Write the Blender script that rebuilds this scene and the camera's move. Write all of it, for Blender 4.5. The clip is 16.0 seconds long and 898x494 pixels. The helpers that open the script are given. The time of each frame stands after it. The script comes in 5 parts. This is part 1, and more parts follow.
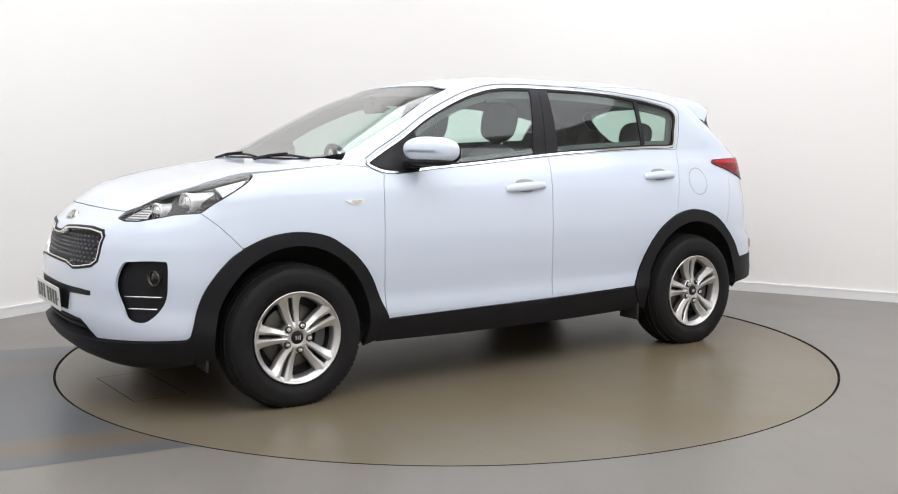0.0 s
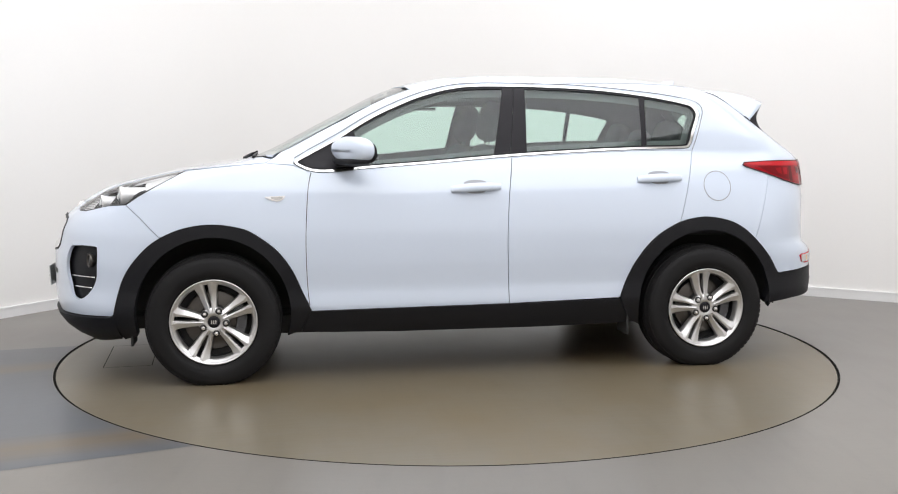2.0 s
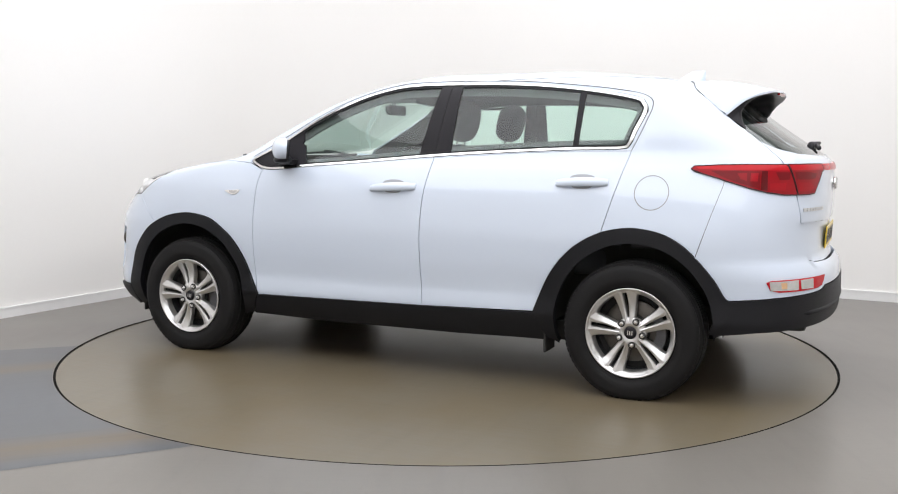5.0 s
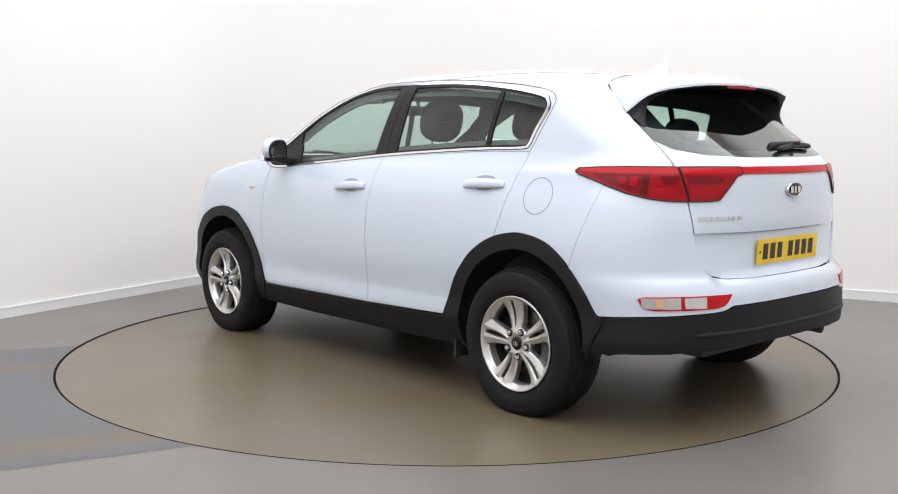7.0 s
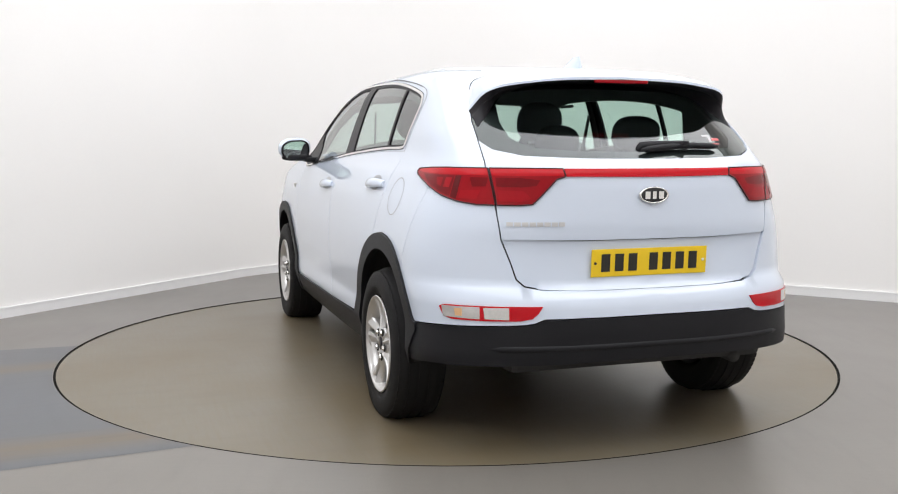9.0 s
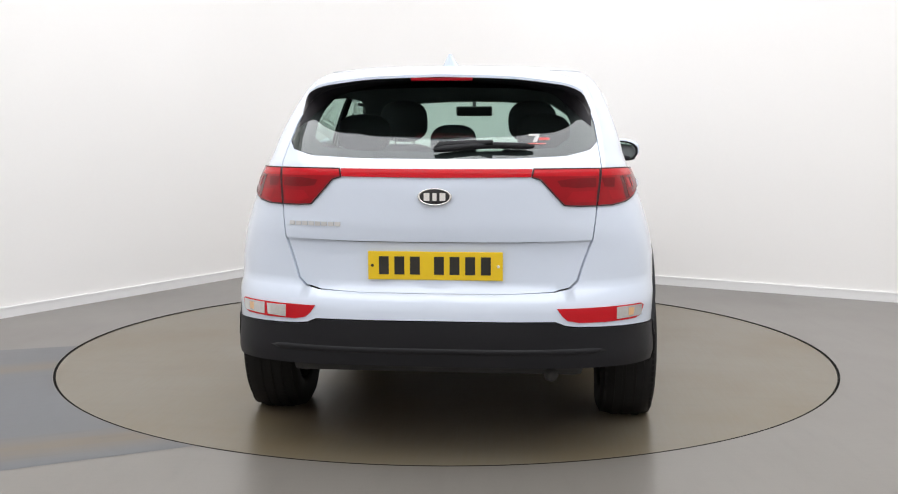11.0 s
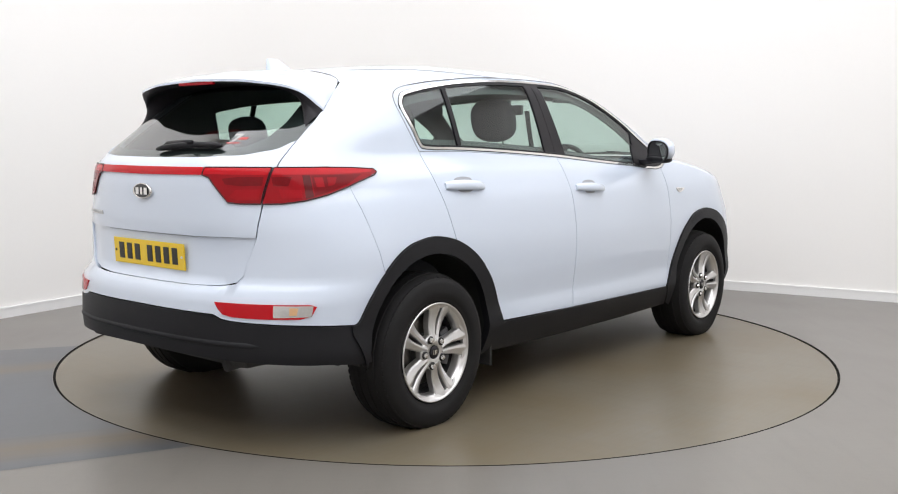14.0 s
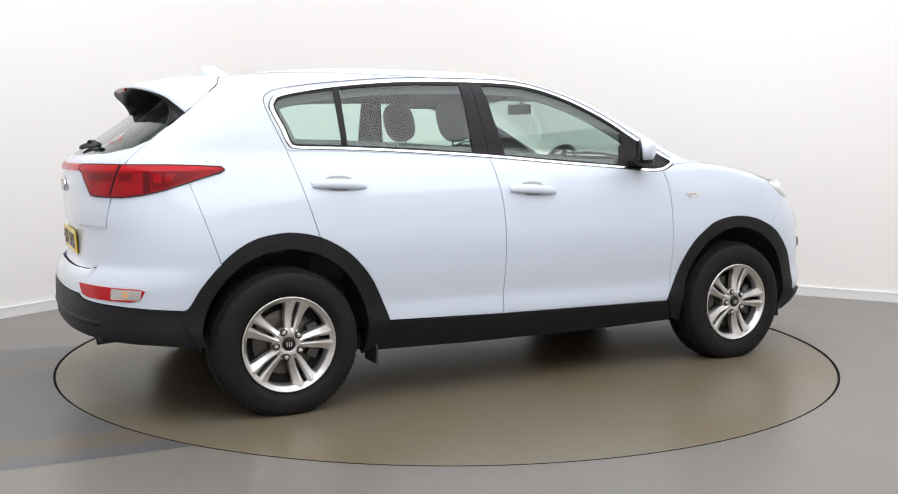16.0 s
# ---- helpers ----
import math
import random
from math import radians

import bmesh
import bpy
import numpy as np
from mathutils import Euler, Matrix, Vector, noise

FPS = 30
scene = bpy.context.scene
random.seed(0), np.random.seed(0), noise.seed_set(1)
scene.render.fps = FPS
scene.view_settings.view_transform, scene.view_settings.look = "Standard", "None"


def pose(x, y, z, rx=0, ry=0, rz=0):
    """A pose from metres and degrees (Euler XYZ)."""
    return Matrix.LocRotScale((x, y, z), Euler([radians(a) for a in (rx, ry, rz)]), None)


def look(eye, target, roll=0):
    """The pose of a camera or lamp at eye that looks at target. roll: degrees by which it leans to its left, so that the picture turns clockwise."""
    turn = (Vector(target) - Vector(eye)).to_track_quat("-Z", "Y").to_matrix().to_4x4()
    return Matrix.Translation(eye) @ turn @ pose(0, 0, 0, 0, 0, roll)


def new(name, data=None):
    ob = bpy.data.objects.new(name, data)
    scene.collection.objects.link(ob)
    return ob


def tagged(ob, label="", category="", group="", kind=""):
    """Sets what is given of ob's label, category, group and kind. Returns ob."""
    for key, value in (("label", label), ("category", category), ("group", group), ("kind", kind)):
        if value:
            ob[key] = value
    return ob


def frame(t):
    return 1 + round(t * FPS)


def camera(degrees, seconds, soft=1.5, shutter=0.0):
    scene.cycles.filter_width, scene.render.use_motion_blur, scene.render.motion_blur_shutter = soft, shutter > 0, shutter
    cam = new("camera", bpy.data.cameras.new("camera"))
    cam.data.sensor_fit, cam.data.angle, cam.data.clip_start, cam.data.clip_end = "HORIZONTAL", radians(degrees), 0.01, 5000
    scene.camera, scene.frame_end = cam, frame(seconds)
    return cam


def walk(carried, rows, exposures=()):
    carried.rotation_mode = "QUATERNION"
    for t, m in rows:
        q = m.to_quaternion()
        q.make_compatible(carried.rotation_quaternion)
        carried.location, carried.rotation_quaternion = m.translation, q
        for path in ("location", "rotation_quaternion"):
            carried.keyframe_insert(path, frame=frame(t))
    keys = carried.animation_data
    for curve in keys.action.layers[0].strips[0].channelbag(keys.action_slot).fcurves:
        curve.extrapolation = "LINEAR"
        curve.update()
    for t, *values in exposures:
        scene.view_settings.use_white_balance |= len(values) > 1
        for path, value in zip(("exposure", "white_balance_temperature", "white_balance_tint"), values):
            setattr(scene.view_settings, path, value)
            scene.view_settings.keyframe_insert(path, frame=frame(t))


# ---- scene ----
THETA, RATE = 213.38, -11.6585    # the turntable's turn in degrees, and degrees a second
AWAY = -0.137                     # the car's midline lies this far off the turntable's middle
EYE = (0.0, -5.821, 1.235)
AIM = (0.00194, -4.8268, 1.12705)
cam = camera(50.03, 16.0, soft=1.1)
walk(cam, [(0, look(EYE, AIM, 0.107)), (16, look(EYE, AIM, 0.107))])

# ---- world and light ----
world = bpy.data.worlds.new("world")
scene.world = world
world.use_nodes = True
world.node_tree.nodes["Background"].inputs["Color"].default_value = (0.8, 0.85, 1.0, 1)
world.node_tree.nodes["Background"].inputs["Strength"].default_value = 0.02
# ---- the car's surface: every height is one plan outline with rounded ends ----
def spline(knots):
    """A smooth curve without overshoot through (z, value) knots."""
    zs = [k[0] for k in knots]
    vs = [k[1] for k in knots]
    n = len(zs)
    h = [zs[i + 1] - zs[i] for i in range(n - 1)]
    s = [(vs[i + 1] - vs[i]) / h[i] for i in range(n - 1)]
    m = [s[0]] + [0.0 if s[i - 1] * s[i] <= 0 else 2 * s[i - 1] * s[i] / (s[i - 1] + s[i]) for i in range(1, n - 1)] + [s[-1]]

    def value(z):
        if z <= zs[0]:
            return vs[0]
        if z >= zs[-1]:
            return vs[-1]
        i = 0
        while zs[i + 1] < z:
            i += 1
        t = (z - zs[i]) / h[i]
        return (vs[i] * (1 + 2 * t) * (1 - t) ** 2 + m[i] * h[i] * t * (1 - t) ** 2
                + vs[i + 1] * t * t * (3 - 2 * t) + m[i + 1] * h[i] * t * t * (t - 1))
    return value


NOSE = spline([(0.18, 2.04), (0.24, 2.15), (0.32, 2.22), (0.45, 2.245), (0.6, 2.245), (0.75, 2.225), (0.82, 2.195), (0.88, 2.125), (0.94, 2.035), (0.99, 1.94), (1.06, 1.67), (1.11, 1.4), (1.14, 1.2), (1.19, 1.06), (1.25, 0.945), (1.32, 0.815), (1.4, 0.665), (1.47, 0.53), (1.52, 0.43), (1.56, 0.32), (1.59, 0.2), (1.61, 0.07), (1.625, -0.12), (1.634, -0.35)])
TAIL = spline([(0.18, -2.06), (0.26, -2.15), (0.34, -2.2), (0.48, -2.215), (0.6, -2.21), (0.645, -2.195), (0.67, -2.16), (0.8, -2.155), (0.92, -2.165), (1.05, -2.165), (1.11, -2.16), (1.15, -2.14), (1.19, -2.09), (1.25, -2), (1.32, -1.9), (1.4, -1.79), (1.47, -1.69), (1.52, -1.6), (1.56, -1.46), (1.59, -1.27), (1.61, -1.05), (1.625, -0.8), (1.634, -0.55)])
WIDE = spline([(0.18, 0.8), (0.26, 0.855), (0.34, 0.886), (0.39, 0.8975), (0.468, 0.8925), (0.476, 0.8920), (0.486, 0.8923), (0.55, 0.8975), (0.62, 0.9035), (0.75, 0.9065), (0.88, 0.896), (0.97, 0.882), (1.05, 0.856), (1.1, 0.835), (1.14, 0.812), (1.19, 0.788), (1.26, 0.768), (1.33, 0.746), (1.41, 0.718), (1.48, 0.688), (1.53, 0.655), (1.57, 0.6), (1.595, 0.525), (1.61, 0.44), (1.625, 0.28), (1.634, 0.1)])
NOSE_LEN = spline([(0.18, 0.6), (0.8, 0.7), (0.95, 0.62), (1.06, 0.45), (1.14, 0.4), (1.3, 0.42), (1.5, 0.45), (1.58, 0.45), (1.634, 0.1)])
NOSE_POW = spline([(0.18, 2.5), (0.8, 2.4), (0.95, 2.9), (1.06, 4.2), (1.14, 4.4), (1.3, 5), (1.45, 4.4), (1.52, 3), (1.634, 2.2)])
TAIL_LEN = spline([(0.18, 0.5), (0.6, 0.55), (1.1, 0.56), (1.3, 0.5), (1.5, 0.42), (1.58, 0.35), (1.634, 0.1)])
TAIL_POW = spline([(0.18, 2.6), (0.6, 2.6), (1.1, 2.75), (1.3, 3.1), (1.5, 3.0), (1.634, 2.2)])
TAIL_TAPER = spline([(0.40, 0.010), (0.80, 0.020), (1.05, 0.040), (1.15, 0.036), (1.30, 0.028), (1.628, 0.036)])
U1, U2, U3 = 1.1, 4.2, 5.3
SLICES = {}


def outline(z):
    z = round(z, 5)
    if z not in SLICES:
        SLICES[z] = (NOSE(z) - NOSE_LEN(z), NOSE_LEN(z), 2 / NOSE_POW(z), TAIL(z) + TAIL_LEN(z), TAIL_LEN(z), 2 / TAIL_POW(z), WIDE(z), TAIL_TAPER(z))
    return SLICES[z]


def point(u, z):
    """The point of the left half of the surface at u metres round it from the middle of the tail, at the height z."""
    cf, lf, ef, cr, lr, er, w, k = outline(z)
    if u < U1:
        a = max(u, 0) / U1 * math.pi / 2
        x, y = cr - lr * math.cos(a) ** er, w * math.sin(a) ** er
    elif u <= U2:
        x, y = cr + (cf - cr) * (u - U1) / (U2 - U1), w
    else:
        a = min(u - U2, U1) / U1 * math.pi / 2
        x, y = cf + lf * math.sin(a) ** ef, w * max(math.cos(a), 0) ** ef
    back, ahead = max(0, -x - 0.5), max(0, x - 0.9)
    return Vector((x, y * (1 - k * back * back - 0.02 * ahead * ahead), z))


def at_x(x, z):
    """u where the surface has this x at the height z."""
    cf, lf, ef, cr, lr, er, w, k = outline(z)
    if x < cr:
        return U1 * math.acos(min(1, (cr - x) / lr) ** (1 / er)) / (math.pi / 2)
    if x <= cf:
        return U1 + (U2 - U1) * (x - cr) / (cf - cr)
    return U2 + U1 * math.asin(min(1, (x - cf) / lf) ** (1 / ef)) / (math.pi / 2)


def at_y(y, z, front):
    """u where the nose or the tail has this y at the height z."""
    lo, hi = (U2, U3) if front else (0.0, U1)
    for _ in range(40):
        mid = (lo + hi) / 2
        if (point(mid, z).y > y) == front:
            lo = mid
        else:
            hi = mid
    return (lo + hi) / 2


def normal(u, z):
    e = 0.004
    a = point(min(u + e, U3), z) - point(max(u - e, 0), z)
    b = point(u, z + e) - point(u, z - e)
    n = b.cross(a)
    if u < 2 * e:
        n.y = 0
    if u > U3 - 2 * e:
        n.y = 0
    return n.normalized() if n.length > 0 else Vector((0, 0, 1))
# ---- materials ----
def mat(name, color, rough=0.5, metal=0.0, coat=0.0, vary=0.05, scale=3.0, fine=90.0, bump=0.0, rough_vary=0.0, glow=0.0, spec=0.5):
    """A principled material whose colour wanders at two scales, with a fine relief."""
    m = bpy.data.materials.new(name)
    m.use_nodes = True
    nt = m.node_tree
    b = nt.nodes["Principled BSDF"]
    b.inputs["Roughness"].default_value, b.inputs["Metallic"].default_value = rough, metal
    b.inputs["Coat Weight"].default_value, b.inputs["Coat Roughness"].default_value = coat, 0.04
    b.inputs["Specular IOR Level"].default_value = spec
    tc = nt.nodes.new("ShaderNodeTexCoord")
    big, small = nt.nodes.new("ShaderNodeTexNoise"), nt.nodes.new("ShaderNodeTexNoise")
    big.inputs["Scale"].default_value, small.inputs["Scale"].default_value = scale, fine
    big.inputs["Detail"].default_value = 5
    nt.links.new(tc.outputs["Object"], big.inputs["Vector"])
    nt.links.new(tc.outputs["Object"], small.inputs["Vector"])
    add = nt.nodes.new("ShaderNodeMath")
    add.operation = "MULTIPLY_ADD"
    add.inputs[1].default_value = 0.35
    nt.links.new(small.outputs["Fac"], add.inputs[0])
    half = nt.nodes.new("ShaderNodeMath")
    half.operation = "MULTIPLY"
    half.inputs[1].default_value = 0.65
    nt.links.new(big.outputs["Fac"], half.inputs[0])
    nt.links.new(half.outputs[0], add.inputs[2])
    mix = nt.nodes.new("ShaderNodeMix")
    mix.data_type = "RGBA"
    mix.inputs["A"].default_value = (*[c * (1 - vary * 2) for c in color], 1)
    mix.inputs["B"].default_value = (*[min(1, c * (1 + vary * 2)) for c in color], 1)
    nt.links.new(add.outputs[0], mix.inputs["Factor"])
    nt.links.new(mix.outputs["Result"], b.inputs["Base Color"])
    if rough_vary:
        r = nt.nodes.new("ShaderNodeMapRange")
        r.inputs["To Min"].default_value, r.inputs["To Max"].default_value = rough - rough_vary, rough + rough_vary
        nt.links.new(add.outputs[0], r.inputs["Value"])
        nt.links.new(r.outputs["Result"], b.inputs["Roughness"])
    if bump:
        bp = nt.nodes.new("ShaderNodeBump")
        bp.inputs["Strength"].default_value, bp.inputs["Distance"].default_value = bump, 0.002
        nt.links.new(small.outputs["Fac"], bp.inputs["Height"])
        nt.links.new(bp.outputs["Normal"], b.inputs["Normal"])
    if glow:
        b.inputs["Emission Color"].default_value, b.inputs["Emission Strength"].default_value = (*color, 1), glow
    return m


def glass(name, tint, ior=1.5, rough=0.0):
    """A thin pane: tinted and clear, with a real pane's gloss."""
    m = bpy.data.materials.new(name)
    m.use_nodes = True
    nt = m.node_tree
    nt.nodes.clear()
    out, mix = nt.nodes.new("ShaderNodeOutputMaterial"), nt.nodes.new("ShaderNodeMixShader")
    clear, gloss, face = nt.nodes.new("ShaderNodeBsdfTransparent"), nt.nodes.new("ShaderNodeBsdfGlossy"), nt.nodes.new("ShaderNodeLayerWeight")
    power, fres = nt.nodes.new("ShaderNodeMath"), nt.nodes.new("ShaderNodeMath")
    power.operation, fres.operation = "POWER", "MULTIPLY_ADD"
    power.inputs[1].default_value = 5.0
    f0 = ((ior - 1) / (ior + 1)) ** 2
    fres.inputs[1].default_value, fres.inputs[2].default_value = 1 - f0, f0
    face.inputs["Blend"].default_value = 0.5
    nt.links.new(face.outputs["Facing"], power.inputs[0])
    nt.links.new(power.outputs[0], fres.inputs[0])
    clear.inputs["Color"].default_value = (*tint, 1)
    gloss.inputs["Roughness"].default_value = rough
    # both faces of the pane send light back: 2R / (1 + R)
    twice, one, both = [nt.nodes.new("ShaderNodeMath") for _ in range(3)]
    twice.operation, one.operation, both.operation = "MULTIPLY", "ADD", "DIVIDE"
    twice.inputs[1].default_value = 2.0
    one.inputs[1].default_value = 1.0
    nt.links.new(fres.outputs[0], twice.inputs[0])
    nt.links.new(fres.outputs[0], one.inputs[0])
    nt.links.new(twice.outputs[0], both.inputs[0])
    nt.links.new(one.outputs[0], both.inputs[1])
    nt.links.new(both.outputs[0], mix.inputs[0])
    nt.links.new(clear.outputs[0], mix.inputs[1])
    nt.links.new(gloss.outputs[0], mix.inputs[2])
    nt.links.new(mix.outputs[0], out.inputs["Surface"])
    return m


PAINT = mat("white_paint", (0.643, 0.708, 0.815), 0.28, coat=1.0, vary=0.006, fine=400)
CLAD = mat("black_plastic", (0.0095, 0.0095, 0.0115), 0.5, spec=0.26, vary=0.12, fine=700, bump=0.12, rough_vary=0.06)
GLOSSBLACK = mat("gloss_black", (0.008, 0.008, 0.009), 0.15, coat=0.25, vary=0.05)
PILLAR = mat("pillar_black", (0.012, 0.0105, 0.0135), 0.4, spec=0.25, vary=0.06)
LINER = mat("underbody_black", (0.028, 0.027, 0.026), 0.8, vary=0.3, fine=40)
CHROME = mat("chrome", (0.80, 0.79, 0.77), 0.14, metal=1.0, vary=0.02)
ALLOY = mat("alloy_silver", (0.66, 0.65, 0.64), 0.30, metal=0.85, coat=0.2, vary=0.03, fine=300)
ALLOYDARK = mat("alloy_shade", (0.10, 0.10, 0.105), 0.45, metal=0.6, vary=0.1)
RUBBER = mat("tyre_rubber", (0.0115, 0.0109, 0.0112), 0.68, spec=0.22, vary=0.2, scale=9, fine=250, bump=0.25, rough_vary=0.1)
DISC = mat("brake_steel", (0.11, 0.10, 0.09), 0.42, metal=0.9, vary=0.15, scale=20)
RED = mat("lamp_red", (0.30, 0.0025, 0.008), 0.2, coat=0.12, spec=0.15, vary=0.1, scale=14)
REDBRIGHT = mat("lamp_red_bright", (0.50, 0.005, 0.012), 0.24, coat=0.15, spec=0.2, vary=0.06, scale=14)
REDDARK = mat("lamp_red_dark", (0.17, 0.0016, 0.005), 0.22, coat=0.12, spec=0.15, vary=0.2, scale=14)
REDMID = mat("lamp_red_mid", (0.36, 0.0035, 0.010), 0.22, coat=0.12, spec=0.15, vary=0.1, scale=14)
REDBLACK = mat("lamp_red_black", (0.10, 0.001, 0.003), 0.2, coat=0.15, spec=0.2, vary=0.2, scale=14)
CLEAR = mat("lamp_clear", (0.62, 0.60, 0.58), 0.12, metal=0.5, coat=0.8, vary=0.15, scale=30)
AMBER = mat("lamp_amber", (0.70, 0.42, 0.22), 0.15, coat=0.6, vary=0.1)
BARREL = mat("satin_chrome", (0.80, 0.785, 0.77), 0.30, metal=0.35, coat=0.3, vary=0.05, scale=25)
HOUSING = mat("lamp_housing", (0.12, 0.12, 0.128), 0.3, metal=0.4, coat=0.3, vary=0.1)
GLASS = glass("green_glass", (0.775, 0.925, 0.865), 1.5)
SCREEN = glass("windscreen_glass", (0.78, 0.91, 0.86), 1.9)
REARGLASS = glass("rear_glass", (0.72, 0.87, 0.80), 1.66)
LENS = glass("lamp_lens", (0.96, 0.97, 0.98), 1.4)
TRIM = mat("interior_dark", (0.030, 0.030, 0.033), 0.6, vary=0.15, fine=500, bump=0.1)
CLOTH = mat("seat_cloth", (0.082, 0.085, 0.096), 0.85, vary=0.15, fine=500, bump=0.4)
LINING = mat("headlining", (0.125, 0.127, 0.13), 0.9, vary=0.08, fine=500)
YELLOW = mat("plate_yellow", (0.86, 0.58, 0.008), 0.35, coat=0.4, vary=0.02)
WHITEPLATE = mat("plate_white", (0.72, 0.72, 0.70), 0.35, coat=0.4, vary=0.02)
INK = mat("plate_black", (0.02, 0.018, 0.015), 0.4, vary=0.05)
GREYTEXT = mat("letter_silver", (0.60, 0.60, 0.60), 0.4, metal=0.4, vary=0.03)
MIRROR = mat("mirror_glass", (0.75, 0.78, 0.78), 0.02, metal=1.0, vary=0.01)
STICKERWHITE = mat("sticker_white", (0.52, 0.51, 0.50), 0.5, vary=0.03)
STICKERRED = mat("sticker_red", (0.55, 0.10, 0.09), 0.5, vary=0.05)
WALL = mat("wall_paint", (0.889, 0.868, 0.842), 0.75, vary=0.012, scale=0.7, fine=60, bump=0.05, spec=0.2)
SKIRT = mat("skirting_paint", (0.84, 0.83, 0.82), 0.45, vary=0.02, scale=2)
CEILING = mat("ceiling_paint", (0.84, 0.84, 0.84), 0.9, vary=0.02, scale=0.8)
FRAME = mat("light_frame", (0.6, 0.6, 0.6), 0.5)
DARKGAP = mat("gap_dark", (0.008, 0.007, 0.006), 0.9, spec=0.08, vary=0.2)
GLOW = mat("diffuser_glow", (0.955, 0.968, 1.0), 0.6, vary=0.0, glow=2.12)
def ground(name, base, stain, dark, amount, lane=False):
    """Sealed concrete: two wandering tones, streaks of wear, and an uneven sheen."""
    m = bpy.data.materials.new(name)
    m.use_nodes = True
    nt = m.node_tree
    b = nt.nodes["Principled BSDF"]
    tc = nt.nodes.new("ShaderNodeTexCoord")

    def noise_of(scale, detail, stretch=(1, 1, 1)):
        mp, n = nt.nodes.new("ShaderNodeMapping"), nt.nodes.new("ShaderNodeTexNoise")
        mp.inputs["Scale"].default_value = stretch
        n.inputs["Scale"].default_value, n.inputs["Detail"].default_value = scale, detail
        nt.links.new(tc.outputs["Object"], mp.inputs["Vector"])
        nt.links.new(mp.outputs["Vector"], n.inputs["Vector"])
        return n

    def ramp(src, lo, hi):
        r = nt.nodes.new("ShaderNodeMapRange")
        r.inputs["From Min"].default_value, r.inputs["From Max"].default_value = lo, hi
        nt.links.new(src, r.inputs["Value"])
        return r.outputs["Result"]

    def blend(a, c, fac):
        x = nt.nodes.new("ShaderNodeMix")
        x.data_type = "RGBA"
        for key, v in (("A", a), ("B", c)):
            if isinstance(v, tuple):
                x.inputs[key].default_value = (*v, 1)
            else:
                nt.links.new(v, x.inputs[key])
        nt.links.new(fac, x.inputs["Factor"])
        return x.outputs["Result"]

    def scaled(src, k):
        x = nt.nodes.new("ShaderNodeMath")
        x.operation = "MULTIPLY"
        x.inputs[1].default_value = k
        nt.links.new(src, x.inputs[0])
        return x.outputs[0]
    patch, grain = noise_of(0.9, 6), noise_of(140, 3)
    col = blend(base, stain, scaled(ramp(patch.outputs["Fac"], 0.40, 0.75), amount))
    col = blend(col, dark, scaled(ramp(grain.outputs["Fac"], 0.45, 0.8), 0.16))
    scratch = noise_of(9, 4, (0.5, 6, 1))
    col = blend(col, stain, scaled(ramp(scratch.outputs["Fac"], 0.38, 0.85), 0.5))
    rubbed = noise_of(4, 4, (3.5, 0.6, 1))
    col = blend(col, dark, scaled(ramp(rubbed.outputs["Fac"], 0.50, 0.80), 0.20))
    speck = noise_of(26, 3)
    col = blend(col, dark, scaled(ramp(speck.outputs["Fac"], 0.60, 0.85), 0.2))
    if lane:
        sep = nt.nodes.new("ShaderNodeSeparateXYZ")
        nt.links.new(tc.outputs["Object"], sep.inputs[0])
        wob = noise_of(3, 4, (0.35, 1.6, 1))
        off = nt.nodes.new("ShaderNodeMath")
        off.operation = "MULTIPLY_ADD"
        off.inputs[1].default_value = 0.12
        nt.links.new(wob.outputs["Fac"], off.inputs[0])
        nt.links.new(sep.outputs["Y"], off.inputs[2])
        streak = noise_of(5, 5, (0.25, 3, 1))
        for mid, wide, k in ((-0.60, 0.15, 1.0), (-2.12, 0.19, 1.0)):
            d = nt.nodes.new("ShaderNodeMath")
            d.operation = "SUBTRACT"
            d.inputs[1].default_value = mid
            nt.links.new(off.outputs[0], d.inputs[0])
            a = nt.nodes.new("ShaderNodeMath")
            a.operation = "ABSOLUTE"
            nt.links.new(d.outputs[0], a.inputs[0])
            f = nt.nodes.new("ShaderNodeMath")
            f.operation = "MULTIPLY"
            nt.links.new(ramp(a.outputs[0], wide, 0.02), f.inputs[0])
            nt.links.new(streak.outputs["Fac"], f.inputs[1])
            col = blend(col, (0.128, 0.100, 0.070), scaled(f.outputs[0], k * 2.0))
        col = blend(col, (0.045, 0.048, 0.056), scaled(ramp(streak.outputs["Fac"], 0.55, 0.8), 0.4))
    nt.links.new(col, b.inputs["Base Color"])
    r = nt.nodes.new("ShaderNodeMapRange")
    r.inputs["To Min"].default_value, r.inputs["To Max"].default_value = 0.25, 0.39
    nt.links.new(patch.outputs["Fac"], r.inputs["Value"])
    nt.links.new(r.outputs["Result"], b.inputs["Roughness"])
    bp = nt.nodes.new("ShaderNodeBump")
    bp.inputs["Strength"].default_value, bp.inputs["Distance"].default_value = 0.03, 0.001
    nt.links.new(grain.outputs["Fac"], bp.inputs["Height"])
    nt.links.new(bp.outputs["Normal"], b.inputs["Normal"])
    return m


